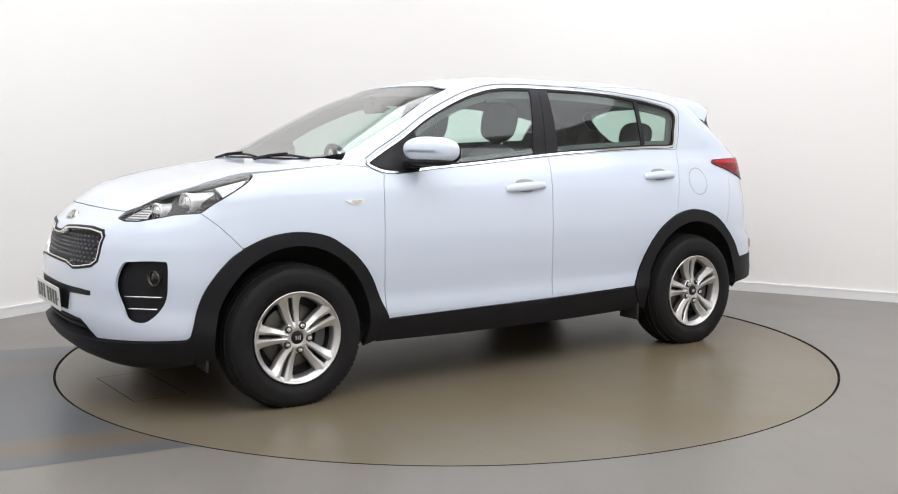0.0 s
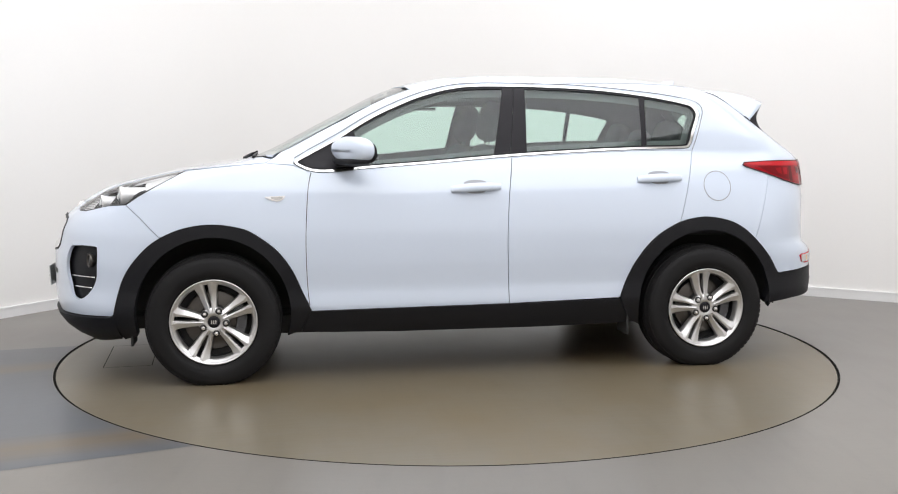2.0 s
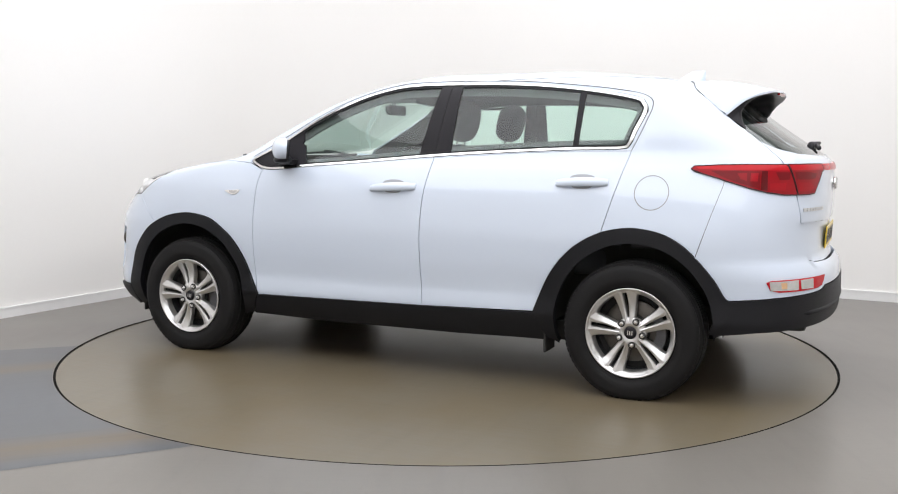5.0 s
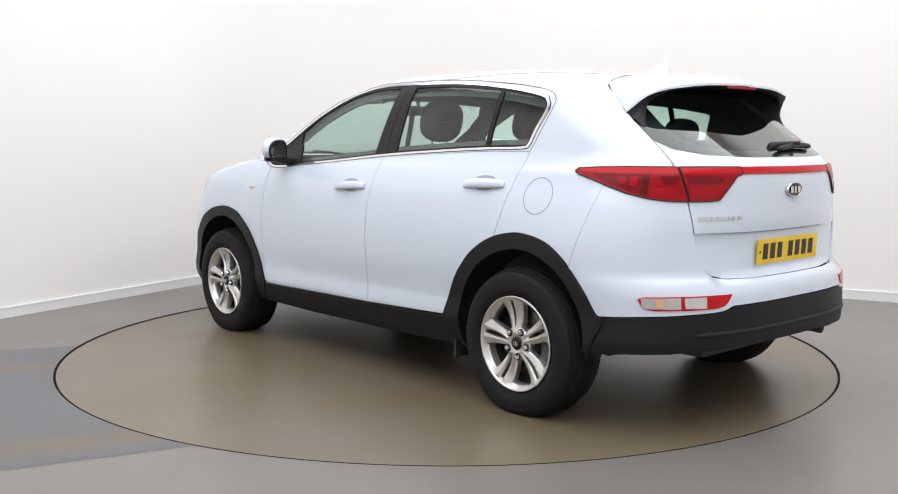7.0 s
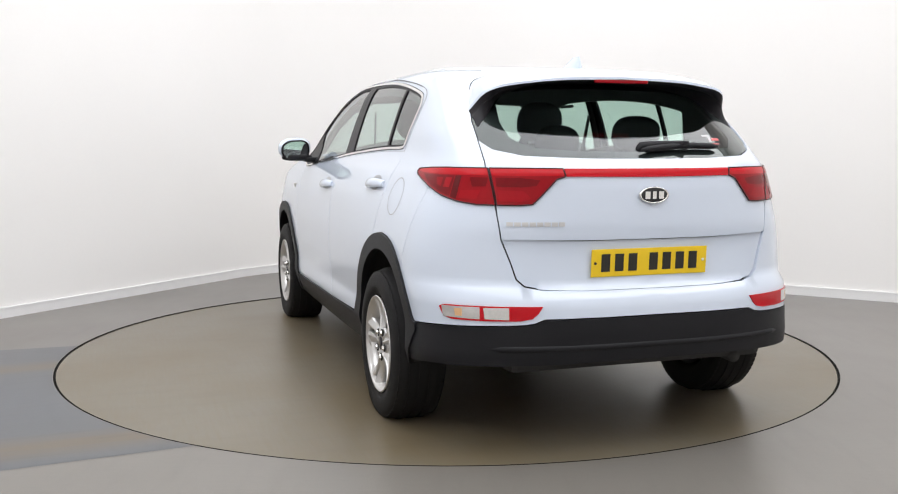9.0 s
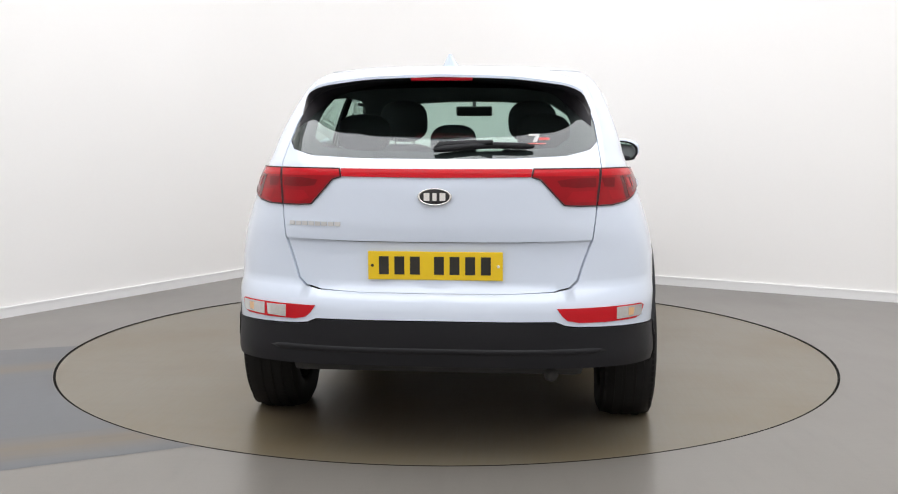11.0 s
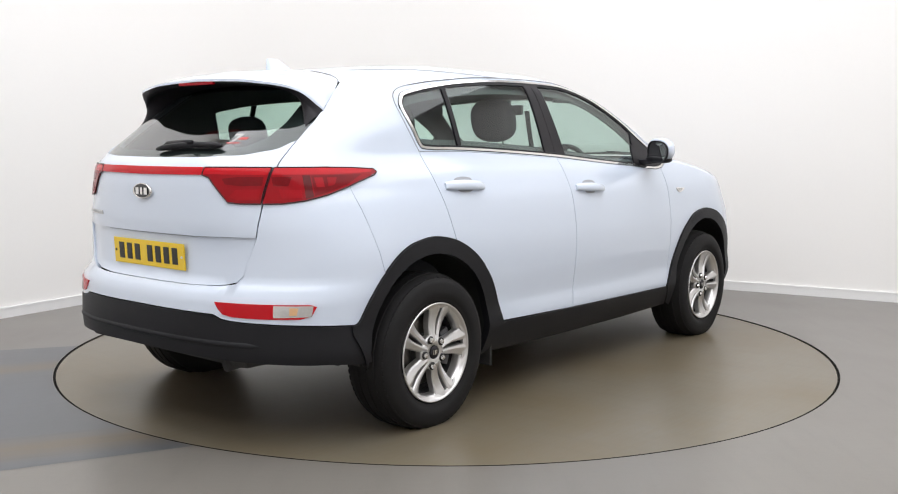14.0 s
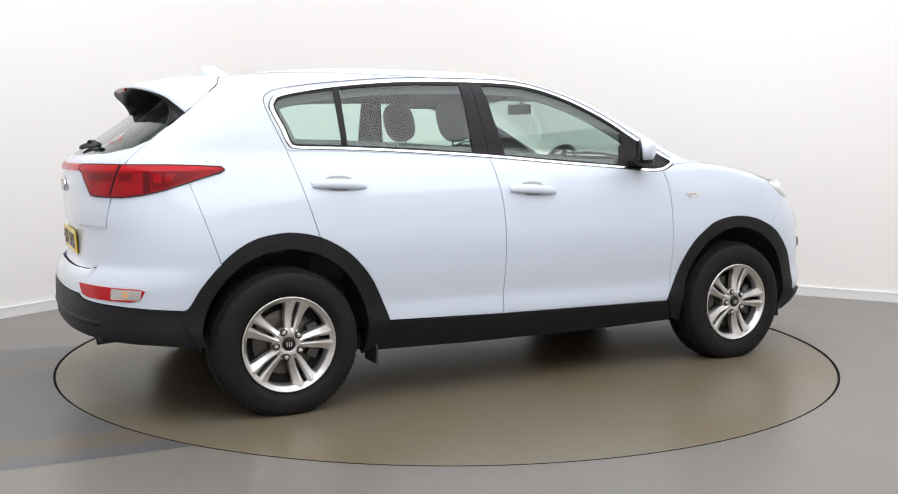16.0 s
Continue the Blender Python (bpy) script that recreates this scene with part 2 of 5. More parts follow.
FLOOR = ground("floor_concrete", (0.185, 0.170, 0.152), (0.168, 0.153, 0.137), (0.108, 0.099, 0.090), 0.7)
TABLE = ground("turntable_coating", (0.163, 0.141, 0.105), (0.148, 0.109, 0.056), (0.094, 0.082, 0.064), 0.95)
LANE = ground("worn_lane", (0.088, 0.093, 0.106), (0.105, 0.105, 0.109), (0.055, 0.056, 0.062), 0.8, lane=True)
# ---- building helpers ----
def link(name, me, material, parent=None, label=""):
    me.materials.append(material)
    ob = new(name, me)
    if parent:
        ob.parent = parent
    return tagged(ob, label)


def part(name, bm, material, parent=None, label="", smooth=None):
    """One mesh object from a bmesh. smooth: degrees below which edges shade smoothly."""
    me = bpy.data.meshes.new(name)
    if smooth is not None:
        for f in bm.faces:
            f.smooth = True
        for e in bm.edges:
            if len(e.link_faces) == 2 and e.calc_face_angle(0) > radians(smooth):
                e.smooth = False
    bm.to_mesh(me)
    bm.free()
    return link(name, me, material, parent, label)


def box(bm, centre, size, m=None, bevel=0.0):
    r = bmesh.ops.create_cube(bm, size=1, matrix=(m or Matrix()) @ pose(*centre) @ Matrix.Diagonal((*size, 1)))
    if bevel:
        vs = set(r["verts"])
        bmesh.ops.bevel(bm, geom=[e for e in bm.edges if e.verts[0] in vs and e.verts[1] in vs], offset=bevel, segments=2, affect="EDGES", profile=0.6)


def lathe(bm, profile, m, steps=64, closed=False):
    """Turns (radius, height) points round the z axis of m."""
    rings = []
    for r, h in profile:
        rings.append([bm.verts.new(m @ Vector((r * math.cos(2 * math.pi * i / steps), r * math.sin(2 * math.pi * i / steps), h))) for i in range(steps)])
    pairs = list(zip(rings, rings[1:])) + ([(rings[-1], rings[0])] if closed else [])
    for a, b in pairs:
        for i in range(steps):
            bm.faces.new((a[i], a[(i + 1) % steps], b[(i + 1) % steps], b[i]))
    return rings


def tube(bm, path, radius, sides=8):
    """A round bar along a path, closed at its ends."""
    rings = []
    for i, p in enumerate(path):
        d = (Vector(path[min(i + 1, len(path) - 1)]) - Vector(path[max(i - 1, 0)])).normalized()
        q = d.to_track_quat("Z", "Y")
        r = radius[i] if isinstance(radius, (list, tuple)) else radius
        rings.append([bm.verts.new(Vector(p) + q @ Vector((r * math.cos(2 * math.pi * k / sides), r * math.sin(2 * math.pi * k / sides), 0))) for k in range(sides)])
    for a, b in zip(rings, rings[1:]):
        for k in range(sides):
            bm.faces.new((a[k], a[(k + 1) % sides], b[(k + 1) % sides], b[k]))
    bm.faces.new(rings[0][::-1])
    bm.faces.new(rings[-1])


def puff(bm, centre, half, power=3.0, m=None, nu=24, nv=14):
    """A rounded cushion: a superellipsoid."""
    def f(c, e):
        return math.copysign(abs(c) ** e, c)
    e = 2 / power
    rows = []
    for j in range(nv + 1):
        a = -math.pi / 2 + math.pi * j / nv
        rows.append([bm.verts.new((m or Matrix()) @ Vector((centre[0] + half[0] * f(math.cos(a), e) * f(math.cos(2 * math.pi * i / nu), e),
                                                          centre[1] + half[1] * f(math.cos(a), e) * f(math.sin(2 * math.pi * i / nu), e),
                                                          centre[2] + half[2] * f(math.sin(a), e)))) for i in range(nu)])
    for a, b in zip(rows, rows[1:]):
        for i in range(nu):
            bm.faces.new((a[i], a[(i + 1) % nu], b[(i + 1) % nu], b[i]))
    bmesh.ops.remove_doubles(bm, verts=[v for r in (rows[0], rows[-1]) for v in r], dist=1e-4)


# The height along the surface: v grows by metres of skin, z by height.
ZV = [0.18]
VV = [0.0]
while ZV[-1] < 1.6339:
    z = ZV[-1]
    dz = 0.02
    while dz > 0.0004 and max(abs(NOSE(z + dz) - NOSE(z)), abs(TAIL(z + dz) - TAIL(z)), abs(WIDE(z + dz) - WIDE(z)), dz) > 0.03:
        dz *= 0.7
    z2 = min(z + dz, 1.634)
    VV.append(VV[-1] + max(z2 - z, abs(NOSE(z2) - NOSE(z)) * 0.6, abs(WIDE(z2) - WIDE(z))))
    ZV.append(z2)


def z_to_v(z):
    return float(np.interp(z, ZV, VV))


def v_to_z(v):
    return float(np.interp(v, VV, ZV))


def chart(p):
    """(u, v) of a point given as ('X', x, z), ('R', y, z) on the tail, ('F', y, z) on the nose, or ('U', u, z)."""
    k, a, z = p
    u = at_x(a, z) if k == "X" else a if k == "U" else 0.0 if k == "R" and a <= 0 else U3 if k == "F" and a <= 0 else at_y(a, z, k == "F")
    return u, z_to_v(z)


def rounded(pts, n=5):
    """A closed smooth line (Catmull-Rom) through points of one kind."""
    out = []
    c = len(pts)
    for i in range(c):
        a, b, d, e = (pts[(i + j) % c] for j in (-1, 0, 1, 2))
        for s in range(n):
            t = s / n
            q = [0.5 * (2 * b[k] + (d[k] - a[k]) * t + (2 * a[k] - 5 * b[k] + 4 * d[k] - e[k]) * t * t + (3 * b[k] - a[k] - 3 * d[k] + e[k]) * t ** 3) for k in (1, 2)]
            out.append((b[0], *q))
    return out


def arc_line(pts, n=5):
    """An open smooth line through points of one kind."""
    out = []
    for i in range(len(pts) - 1):
        a, b, d, e = pts[max(i - 1, 0)], pts[i], pts[i + 1], pts[min(i + 2, len(pts) - 1)]
        for s in range(n):
            t = s / n
            q = [0.5 * (2 * b[k] + (d[k] - a[k]) * t + (2 * a[k] - 5 * b[k] + 4 * d[k] - e[k]) * t * t + (3 * b[k] - a[k] - 3 * d[k] + e[k]) * t ** 3) for k in (1, 2)]
            out.append((b[0], *q))
    return out + [pts[-1]]


def inset(loop, d):
    """A loop of one kind, moved d metres to its inside."""
    area = sum(a[1] * b[2] - b[1] * a[2] for a, b in zip(loop, loop[1:] + loop[:1]))
    s = 1 if area > 0 else -1
    out = []
    n = len(loop)
    for i in range(n):
        a, b, c = loop[i - 1], loop[i], loop[(i + 1) % n]
        d1 = Vector((b[1] - a[1], b[2] - a[2]))
        d2 = Vector((c[1] - b[1], c[2] - b[2]))
        if d1.length < 1e-6 or d2.length < 1e-6:
            out.append(b)
            continue
        d1.normalize()
        d2.normalize()
        nn = Vector((-d1.y - d2.y, d1.x + d2.x))
        k = nn.length_squared / 2
        nn = nn / max(k, 0.5) * d * s
        out.append((b[0], b[1] + nn.x, b[2] + nn.y))
    return out


def dense(loop, step):
    """The loop in the chart, with points at most step apart."""
    out = []
    for p, q in zip(loop, loop[1:] + loop[:1]):
        a, b = Vector(chart(p)), Vector(chart(q))
        if (a - b).length < 1e-5:
            continue
        n = max(1, math.ceil((b - a).length / step))
        for i in range(n):
            t = i / n
            if p[0] == q[0]:
                out.append(Vector(chart((p[0], p[1] + (q[1] - p[1]) * t, p[2] + (q[2] - p[2]) * t))))
            else:
                out.append(a.lerp(b, t))
    return out


def within(p, loop):
    odd = False
    x, y = p
    for a, b in zip(loop, loop[1:] + loop[:1]):
        if (a.y > y) != (b.y > y) and x < (b.x - a.x) * (y - a.y) / (b.y - a.y) + a.x:
            odd = not odd
    return odd


def skin(outer, holes=(), off=0.0, depth=0.016, step=0.05, gap=0.002):
    """One panel of the car's skin, for the left half: points, faces and normals. gap: drawn in from its outline by this much."""
    from mathutils.geometry import delaunay_2d_cdt
    loops = [dense(l, step * 0.7) for l in (outer, *holes)]
    if gap:
        for k, l in enumerate(loops):
            area = sum(a.x * b.y - b.x * a.y for a, b in zip(l, l[1:] + l[:1]))
            s = (1 if area > 0 else -1) * (1 if k == 0 else -1)
            moved = []
            for i, b in enumerate(l):
                a, c = l[i - 1], l[(i + 1) % len(l)]
                nn = Vector((-(c.y - a.y), c.x - a.x))
                if nn.length > 0:
                    nn.normalize()
                q = b + nn * gap * s
                if b.x < 1e-4 or b.x > U3 - 1e-4:
                    q.x = b.x
                moved.append(q)
            loops[k] = moved
    verts = [p for l in loops for p in l]
    edges = []
    start = 0
    for l in loops:
        edges += [(start + i, start + (i + 1) % len(l)) for i in range(len(l))]
        start += len(l)
    rim = np.array([(p.x, p.y) for p in verts])
    lo, hi = rim.min(0), rim.max(0)
    for i in range(1, int((hi[0] - lo[0]) / step) + 1):
        for j in range(1, int((hi[1] - lo[1]) / step) + 1):
            p = Vector((lo[0] + i * step, lo[1] + j * step))
            if within(p, loops[0]) and not any(within(p, h) for h in loops[1:]) and np.abs(rim - (p.x, p.y)).max(1).min() > step * 0.45:
                verts.append(p)
    vs, _, tris, _, _, _ = delaunay_2d_cdt(verts, edges, [], 0, 1e-6)
    faces = []
    for t in tris:
        c = (vs[t[0]] + vs[t[1]] + vs[t[2]]) / 3
        if within(c, loops[0]) and not any(within(c, h) for h in loops[1:]):
            faces.append(list(t))
    used = sorted({i for f in faces for i in f})
    where = {o: n for n, o in enumerate(used)}
    pts, nor = [], []
    for i in used:
        u, z = vs[i].x, v_to_z(vs[i].y)
        n = normal(u, min(z, 1.628))
        pts.append(point(u, z) + n * off)
        nor.append(n)
    flat = []
    for f in faces:
        f = [where[i] for i in f]
        a, b, c = (pts[i] for i in f)
        if (b - a).cross(c - a).dot(nor[f[0]]) < 0:
            f = f[::-1]
        flat.append(f)
    return pts, flat, nor


def shell_mesh(name, made, depth, sides):
    """A mesh of a panel, its edges turned inward. sides: 'L', 'R' or both halves joined."""
    pts, faces, nor = made
    P, F, N = [], [], []
    for s in sides:
        k = 1 if s == "L" else -1
        base = len(P)
        P += [Vector((p.x, k * p.y, p.z)) for p in pts]
        N += [Vector((n.x, k * n.y, n.z)) for n in nor]
        mine = [[base + i for i in (f if k > 0 else f[::-1])] for f in faces]
        F += mine
        if depth:
            count = {}
            for f in mine:
                for a, b in zip(f, f[1:] + f[:1]):
                    count[(min(a, b), max(a, b))] = count.get((min(a, b), max(a, b)), 0) + 1
            rimv = {}
            for f in mine:
                for a, b in zip(f, f[1:] + f[:1]):
                    if count[(min(a, b), max(a, b))] == 1 and not (len(sides) > 1 and abs(P[a].y) < 1e-3 and abs(P[b].y) < 1e-3):
                        for i in (a, b):
                            if i not in rimv:
                                rimv[i] = len(P)
                                P += [P[i].copy(), P[i] - N[i] * depth]
                                N += [Vector((0, 0, 0))] * 2
                        F.append([rimv[b], rimv[a], rimv[a] + 1, rimv[b] + 1])
    me = bpy.data.meshes.new(name)
    me.from_pydata(P, [], F)
    me.shade_smooth()
    me.normals_split_custom_set_from_vertices([tuple(n) for n in N])
    return me


def panel(name, outer, material, parent, label="", holes=(), off=0.0, depth=0.016, step=0.05, gap=0.0015, both=False):
    """A body panel: across the middle, or (both) one on either side."""
    made = skin(outer, holes, off, depth, step, gap)
    if both:
        return [link(name, shell_mesh(name, made, depth, s), material, parent, label) for s in ("L", "R")]
    return link(name, shell_mesh(name, made, depth, "LR"), material, parent, label)


def X(*pts):
    return [("X", *p) for p in pts]


def R(*pts):
    return [("R", *p) for p in pts]


def F(*pts):
    return [("F", *p) for p in pts]


def mirrored(bm_fn, name, material, parent, label="", smooth=None):
    """Builds a part on the left, then its mirror image on the right."""
    made = []
    for k in (1, -1):
        bm = bmesh.new()
        bm_fn(bm)
        if k < 0:
            for v in bm.verts:
                v.co.y *= -1
            bmesh.ops.reverse_faces(bm, faces=bm.faces)
        made.append(part(name, bm, material, parent, label, smooth))
    return made


def surf(k, a, z, off=0.0):
    """A point and the normal of the skin, left half."""
    u, _ = chart((k, a, z))
    n = normal(u, z)
    return point(u, z) + n * off, n
# ---- the room ----
RT = 2.236


def plan_face(bm, loop, z, hole=None):
    """A flat sheet with an optional hole."""
    from mathutils.geometry import delaunay_2d_cdt
    pts = [Vector(p) for p in loop] + [Vector(p) for p in (hole or [])]
    n = len(loop)
    edges = [(i, (i + 1) % n) for i in range(n)] + [(n + i, n + (i + 1) % len(hole)) for i in range(len(hole or []))]
    vs, _, tris, _, _, _ = delaunay_2d_cdt(pts, edges, [], 0, 1e-6)
    out = [Vector(p) for p in loop]
    inn = [Vector(p) for p in (hole or [])]
    made = {}
    for t in tris:
        c = (vs[t[0]] + vs[t[1]] + vs[t[2]]) / 3
        if within(c, out) and not (inn and within(c, inn)):
            f = bm.faces.new([made.setdefault(i, bm.verts.new((vs[i].x, vs[i].y, z))) if i not in made else made[i] for i in t])
            f.normal_update()
            if f.normal.z < 0:
                f.normal_flip()
    for v in [v for v in bm.verts if not v.link_faces]:
        bm.verts.remove(v)


def ring(r, n=160, a0=0.0, a1=2 * math.pi):
    return [(r * math.cos(a0 + (a1 - a0) * i / n), r * math.sin(a0 + (a1 - a0) * i / n)) for i in range(n)]


CORNER = Vector((-1.13, 4.28))
ALONG_A = Vector((-0.505, -0.863))    # the wall that runs from the corner towards the lane
ALONG_B = Vector((0.866, -0.50))      # the wall that runs from the corner to the other side
END_A, END_B = CORNER + ALONG_A * 10.2, CORNER + ALONG_B * 10.2
FAR = END_A + END_B - CORNER
HIGH = 4.3

bm = bmesh.new()
plan_face(bm, [tuple(CORNER), tuple(END_A), tuple(FAR), tuple(END_B)], 0.0, ring(RT + 0.0035))
hole = [v for v in bm.verts if v.co.xy.length < RT + 0.02]
for e in [e for e in bm.edges if len(e.link_faces) == 1 and e.verts[0] in hole and e.verts[1] in hole]:
    a, b = e.verts
    c, d = bm.verts.new(a.co - Vector((0, 0, 0.08))), bm.verts.new(b.co - Vector((0, 0, 0.08)))
    bm.faces.new((a, b, d, c))
tagged(part("floor", bm, FLOOR), "grey-brown sealed concrete showroom floor, faintly glossy", "floor", kind="structure")

bm = bmesh.new()
bmesh.ops.create_circle(bm, segments=96, radius=RT + 0.1, cap_ends=True, matrix=pose(0, 0, -0.07))
tagged(part("pit", bm, DARKGAP), "dark pit under the turntable's rim", "pit", kind="structure")


def wall_run(name, a, b, material, low, high, out, thick):
    """A length of wall from a to b, thickened away from the room."""
    bm = bmesh.new()
    d = (b - a).normalized()
    n = Vector((d.y, -d.x)) * out
    vs = [bm.verts.new((*(p + n * o), z)) for z in (low, high) for p, o in ((a, 0), (b, 0), (b, thick), (a, thick))]
    for f in ((0, 1, 5, 4), (1, 2, 6, 5), (2, 3, 7, 6), (3, 0, 4, 7), (4, 5, 6, 7), (3, 2, 1, 0)):
        bm.faces.new([vs[i] for i in f])
    bmesh.ops.recalc_face_normals(bm, faces=bm.faces)
    return part(name, bm, material)


def cove(name, material, inner, r, low, high, thick):
    """The two walls seen, joined by a rounded corner, as one sheet with thickness. inner: how far it stands in the room."""
    c = CORNER + (ALONG_A + ALONG_B) * (r + inner)
    line = [END_A + ALONG_B * inner]
    start = CORNER + ALONG_A * (r + inner) + ALONG_B * inner
    for i in range(25):
        t = i / 24 * math.pi / 2
        line.append(c - ALONG_B * r * math.cos(t) - ALONG_A * r * math.sin(t))
    line.append(END_B + ALONG_A * inner)
    bm = bmesh.new()
    rows = []
    for p in line:
        rows.append([bm.verts.new((*p, low)), bm.verts.new((*p, high))])
    back = []
    for i, p in enumerate(line):
        q = line[min(i + 1, len(line) - 1)] - line[max(i - 1, 0)]
        n = Vector((-q.y, q.x)).normalized() * thick
        back.append([bm.verts.new((*(p + n), low)), bm.verts.new((*(p + n), high))])
    for i in range(len(line) - 1):
        bm.faces.new((rows[i][0], rows[i + 1][0], rows[i + 1][1], rows[i][1]))
        bm.faces.new((back[i][1], back[i + 1][1], back[i + 1][0], back[i][0]))
        bm.faces.new((rows[i][1], rows[i + 1][1], back[i + 1][1], back[i][1]))
        bm.faces.new((rows[i][0], back[i][0], back[i + 1][0], rows[i + 1][0]))
    for i in (0, -1):
        bm.faces.new((rows[i][0], rows[i][1], back[i][1], back[i][0]))
    bmesh.ops.recalc_face_normals(bm, faces=bm.faces)
    return part(name, bm, material, smooth=30)


tagged(cove("wall_north", WALL, 0.0, 1.6, 0.0, HIGH, 0.15), "smooth white studio wall with a rounded corner", "wall", kind="structure")
tagged(cove("baseboard", SKIRT, 0.016, 1.584, 0.0, 0.062, 0.014), "white painted skirting board along the wall", "skirting", kind="structure")
tagged(cove("trim", SKIRT, 0.018, 1.582, 0.0625, 0.076, 0.018), "raised white top edge of the skirting board", "skirting", kind="structure")
tagged(wall_run("wall_south", END_A, FAR, WALL, 0, HIGH, 1, 0.15), "plain white wall behind the camera", "wall", kind="structure")
tagged(wall_run("wall_east", FAR, END_B, WALL, 0, HIGH, 1, 0.15), "plain white wall beside the camera", "wall", kind="structure")
bm = bmesh.new()
for z in (HIGH, HIGH + 0.1):
    bm.faces.new([bm.verts.new((*p, z)) for p in (CORNER, END_A, FAR, END_B)])
tagged(part("ceiling", bm, CEILING), "plain white ceiling", "ceiling", kind="structure")

# the worn drive-in lane, in its own frame: x along it, y across
bm = bmesh.new()
lane_m = Matrix.Translation((-2.5, 0, 0.0)) @ pose(0, 0, 0, 0, 0, 23)
inv = lane_m.inverted()
e1a, e1b = inv @ Vector((-1.03, -1.99, 0)), inv @ Vector((-1.69, -2.30, 0))
e2a, e2b = inv @ Vector((-2.24, -0.06, 0)), inv @ Vector((-2.66, -0.19, 0))
far1 = e1b + (e1b - e1a).normalized() * 4.2
far2 = e2b + (e2b - e2a).normalized() * 3.3
loop = [tuple(far1.xy)]
a1, a2 = math.atan2(-1.99, -1.03), math.atan2(-0.06, -2.24)
loop += [tuple((inv @ Vector(((RT + 0.012) * math.cos(a1 + (a2 - a1) * i / 40), (RT + 0.012) * math.sin(a1 + (a2 - a1) * i / 40), 0))).xy) for i in range(41)]
loop += [tuple(far2.xy)]
plan_face(bm, loop, 0.0008)
lane = part("road", bm, LANE)
lane.matrix_basis = lane_m
tagged(lane, "blue-grey worn drive-in lane with brown tyre tracks", "floor lane", kind="structure")

# ---- the light above ----
lamp_thing = new("ceiling_light")
tagged(lamp_thing, "large white softbox ceiling light over the turntable", "ceiling light")
lamp_m = Matrix.Translation((0.57, -2.42, HIGH - 0.10)) @ pose(0, 0, 0, 0, 0, -30)
LH, CUT = 4.4, 0.7
octagon = [(-LH, -LH + CUT), (-LH, LH - CUT), (-LH + CUT, LH), (LH - CUT, LH), (LH, LH - CUT), (LH, -LH + CUT), (LH - CUT, -LH), (-LH + CUT, -LH)]
bm = bmesh.new()
for (ax, ay), (bx, by) in zip(octagon, octagon[1:] + octagon[:1]):
    d = math.degrees(math.atan2(by - ay, bx - ax))
    box(bm, (0, 0, 0), (math.hypot(bx - ax, by - ay) + 0.04, 0.06, 0.12), lamp_m @ pose((ax + bx) / 2, (ay + by) / 2, 0.03, 0, 0, d))
part("frame", bm, FRAME, lamp_thing)
bm = bmesh.new()
bm.faces.new([bm.verts.new(lamp_m @ Vector((x * 0.993, y * 0.993, 0))) for x, y in octagon])
part("diffuser", bm, GLOW, lamp_thing, "glowing white diffuser")

# dark ring added at the pit's edge, standing in for the shaded gap
bm = bmesh.new()
lathe(bm, [(RT - 0.0015, -0.0012), (RT - 0.001, 0.0006), (RT + 0.005, 0.0011), (RT + 0.008, 0.0004)], Matrix(), 192)
tagged(part("trim", bm, DARKGAP), "thin dark rubber seal round the turntable", "seal", kind="structure")

# ---- the turntable ----
SUNK = -0.004
turntable = new("turntable")
tagged(turntable, "round grey-brown vehicle turntable set into the floor", "turntable")
bm = bmesh.new()
bmesh.ops.create_cone(bm, cap_ends=True, segments=192, radius1=RT - 0.004, radius2=RT - 0.004, depth=0.05, matrix=pose(0, 0, -0.025))
part("disc", bm, TABLE, turntable)
# gap-dark strip added on the disc's edge, part of the same dark line
bm = bmesh.new()
lathe(bm, [(RT - 0.0038, -0.03), (RT - 0.0038, 0.0006), (RT - 0.0055, 0.001), (RT - 0.0055, -0.03)], Matrix(), 192)
part("rim", bm, DARKGAP, turntable, "dark steel edge strip")
# ---- the car ----
car = new("car")
tagged(car, "white five-door family SUV with black wheel-arch cladding, standing on the turntable", "car")
FRONT, REAR, TYRE = 1.342, -1.328, 0.335

ARCH_F = arc_line(X((1.835, 0.372), (1.797, 0.515), (1.752, 0.606), (1.675, 0.698), (1.602, 0.752), (1.48, 0.803), (1.336, 0.820), (1.19, 0.797), (1.10, 0.748), (1.015, 0.678), (0.944, 0.580), (0.888, 0.455), (0.846, 0.373)))
ARCH_R = arc_line(X((-0.828, 0.392), (-0.875, 0.511), (-0.926, 0.606), (-1.002, 0.698), (-1.081, 0.759), (-1.176, 0.805), (-1.271, 0.826), (-1.351, 0.828), (-1.463, 0.807), (-1.553, 0.762), (-1.632, 0.694), (-1.712, 0.602), (-1.766, 0.517), (-1.80, 0.507)))
DLO = rounded(X((0.925, 1.135), (0.875, 1.097), (0.80, 1.080), (0.684, 1.084), (0.532, 1.099), (0.228, 1.121), (-0.244, 1.160), (-0.687, 1.186), (-0.992, 1.199), (-1.225, 1.204),
                (-1.275, 1.225), (-1.303, 1.294), (-1.342, 1.386), (-1.330, 1.432), (-1.275, 1.464), (-1.004, 1.511), (-0.696, 1.541), (-0.385, 1.552), (-0.073, 1.551),
                (0.084, 1.534), (0.239, 1.494), (0.392, 1.434), (0.545, 1.359), (0.696, 1.266), (0.847, 1.183)), 4)
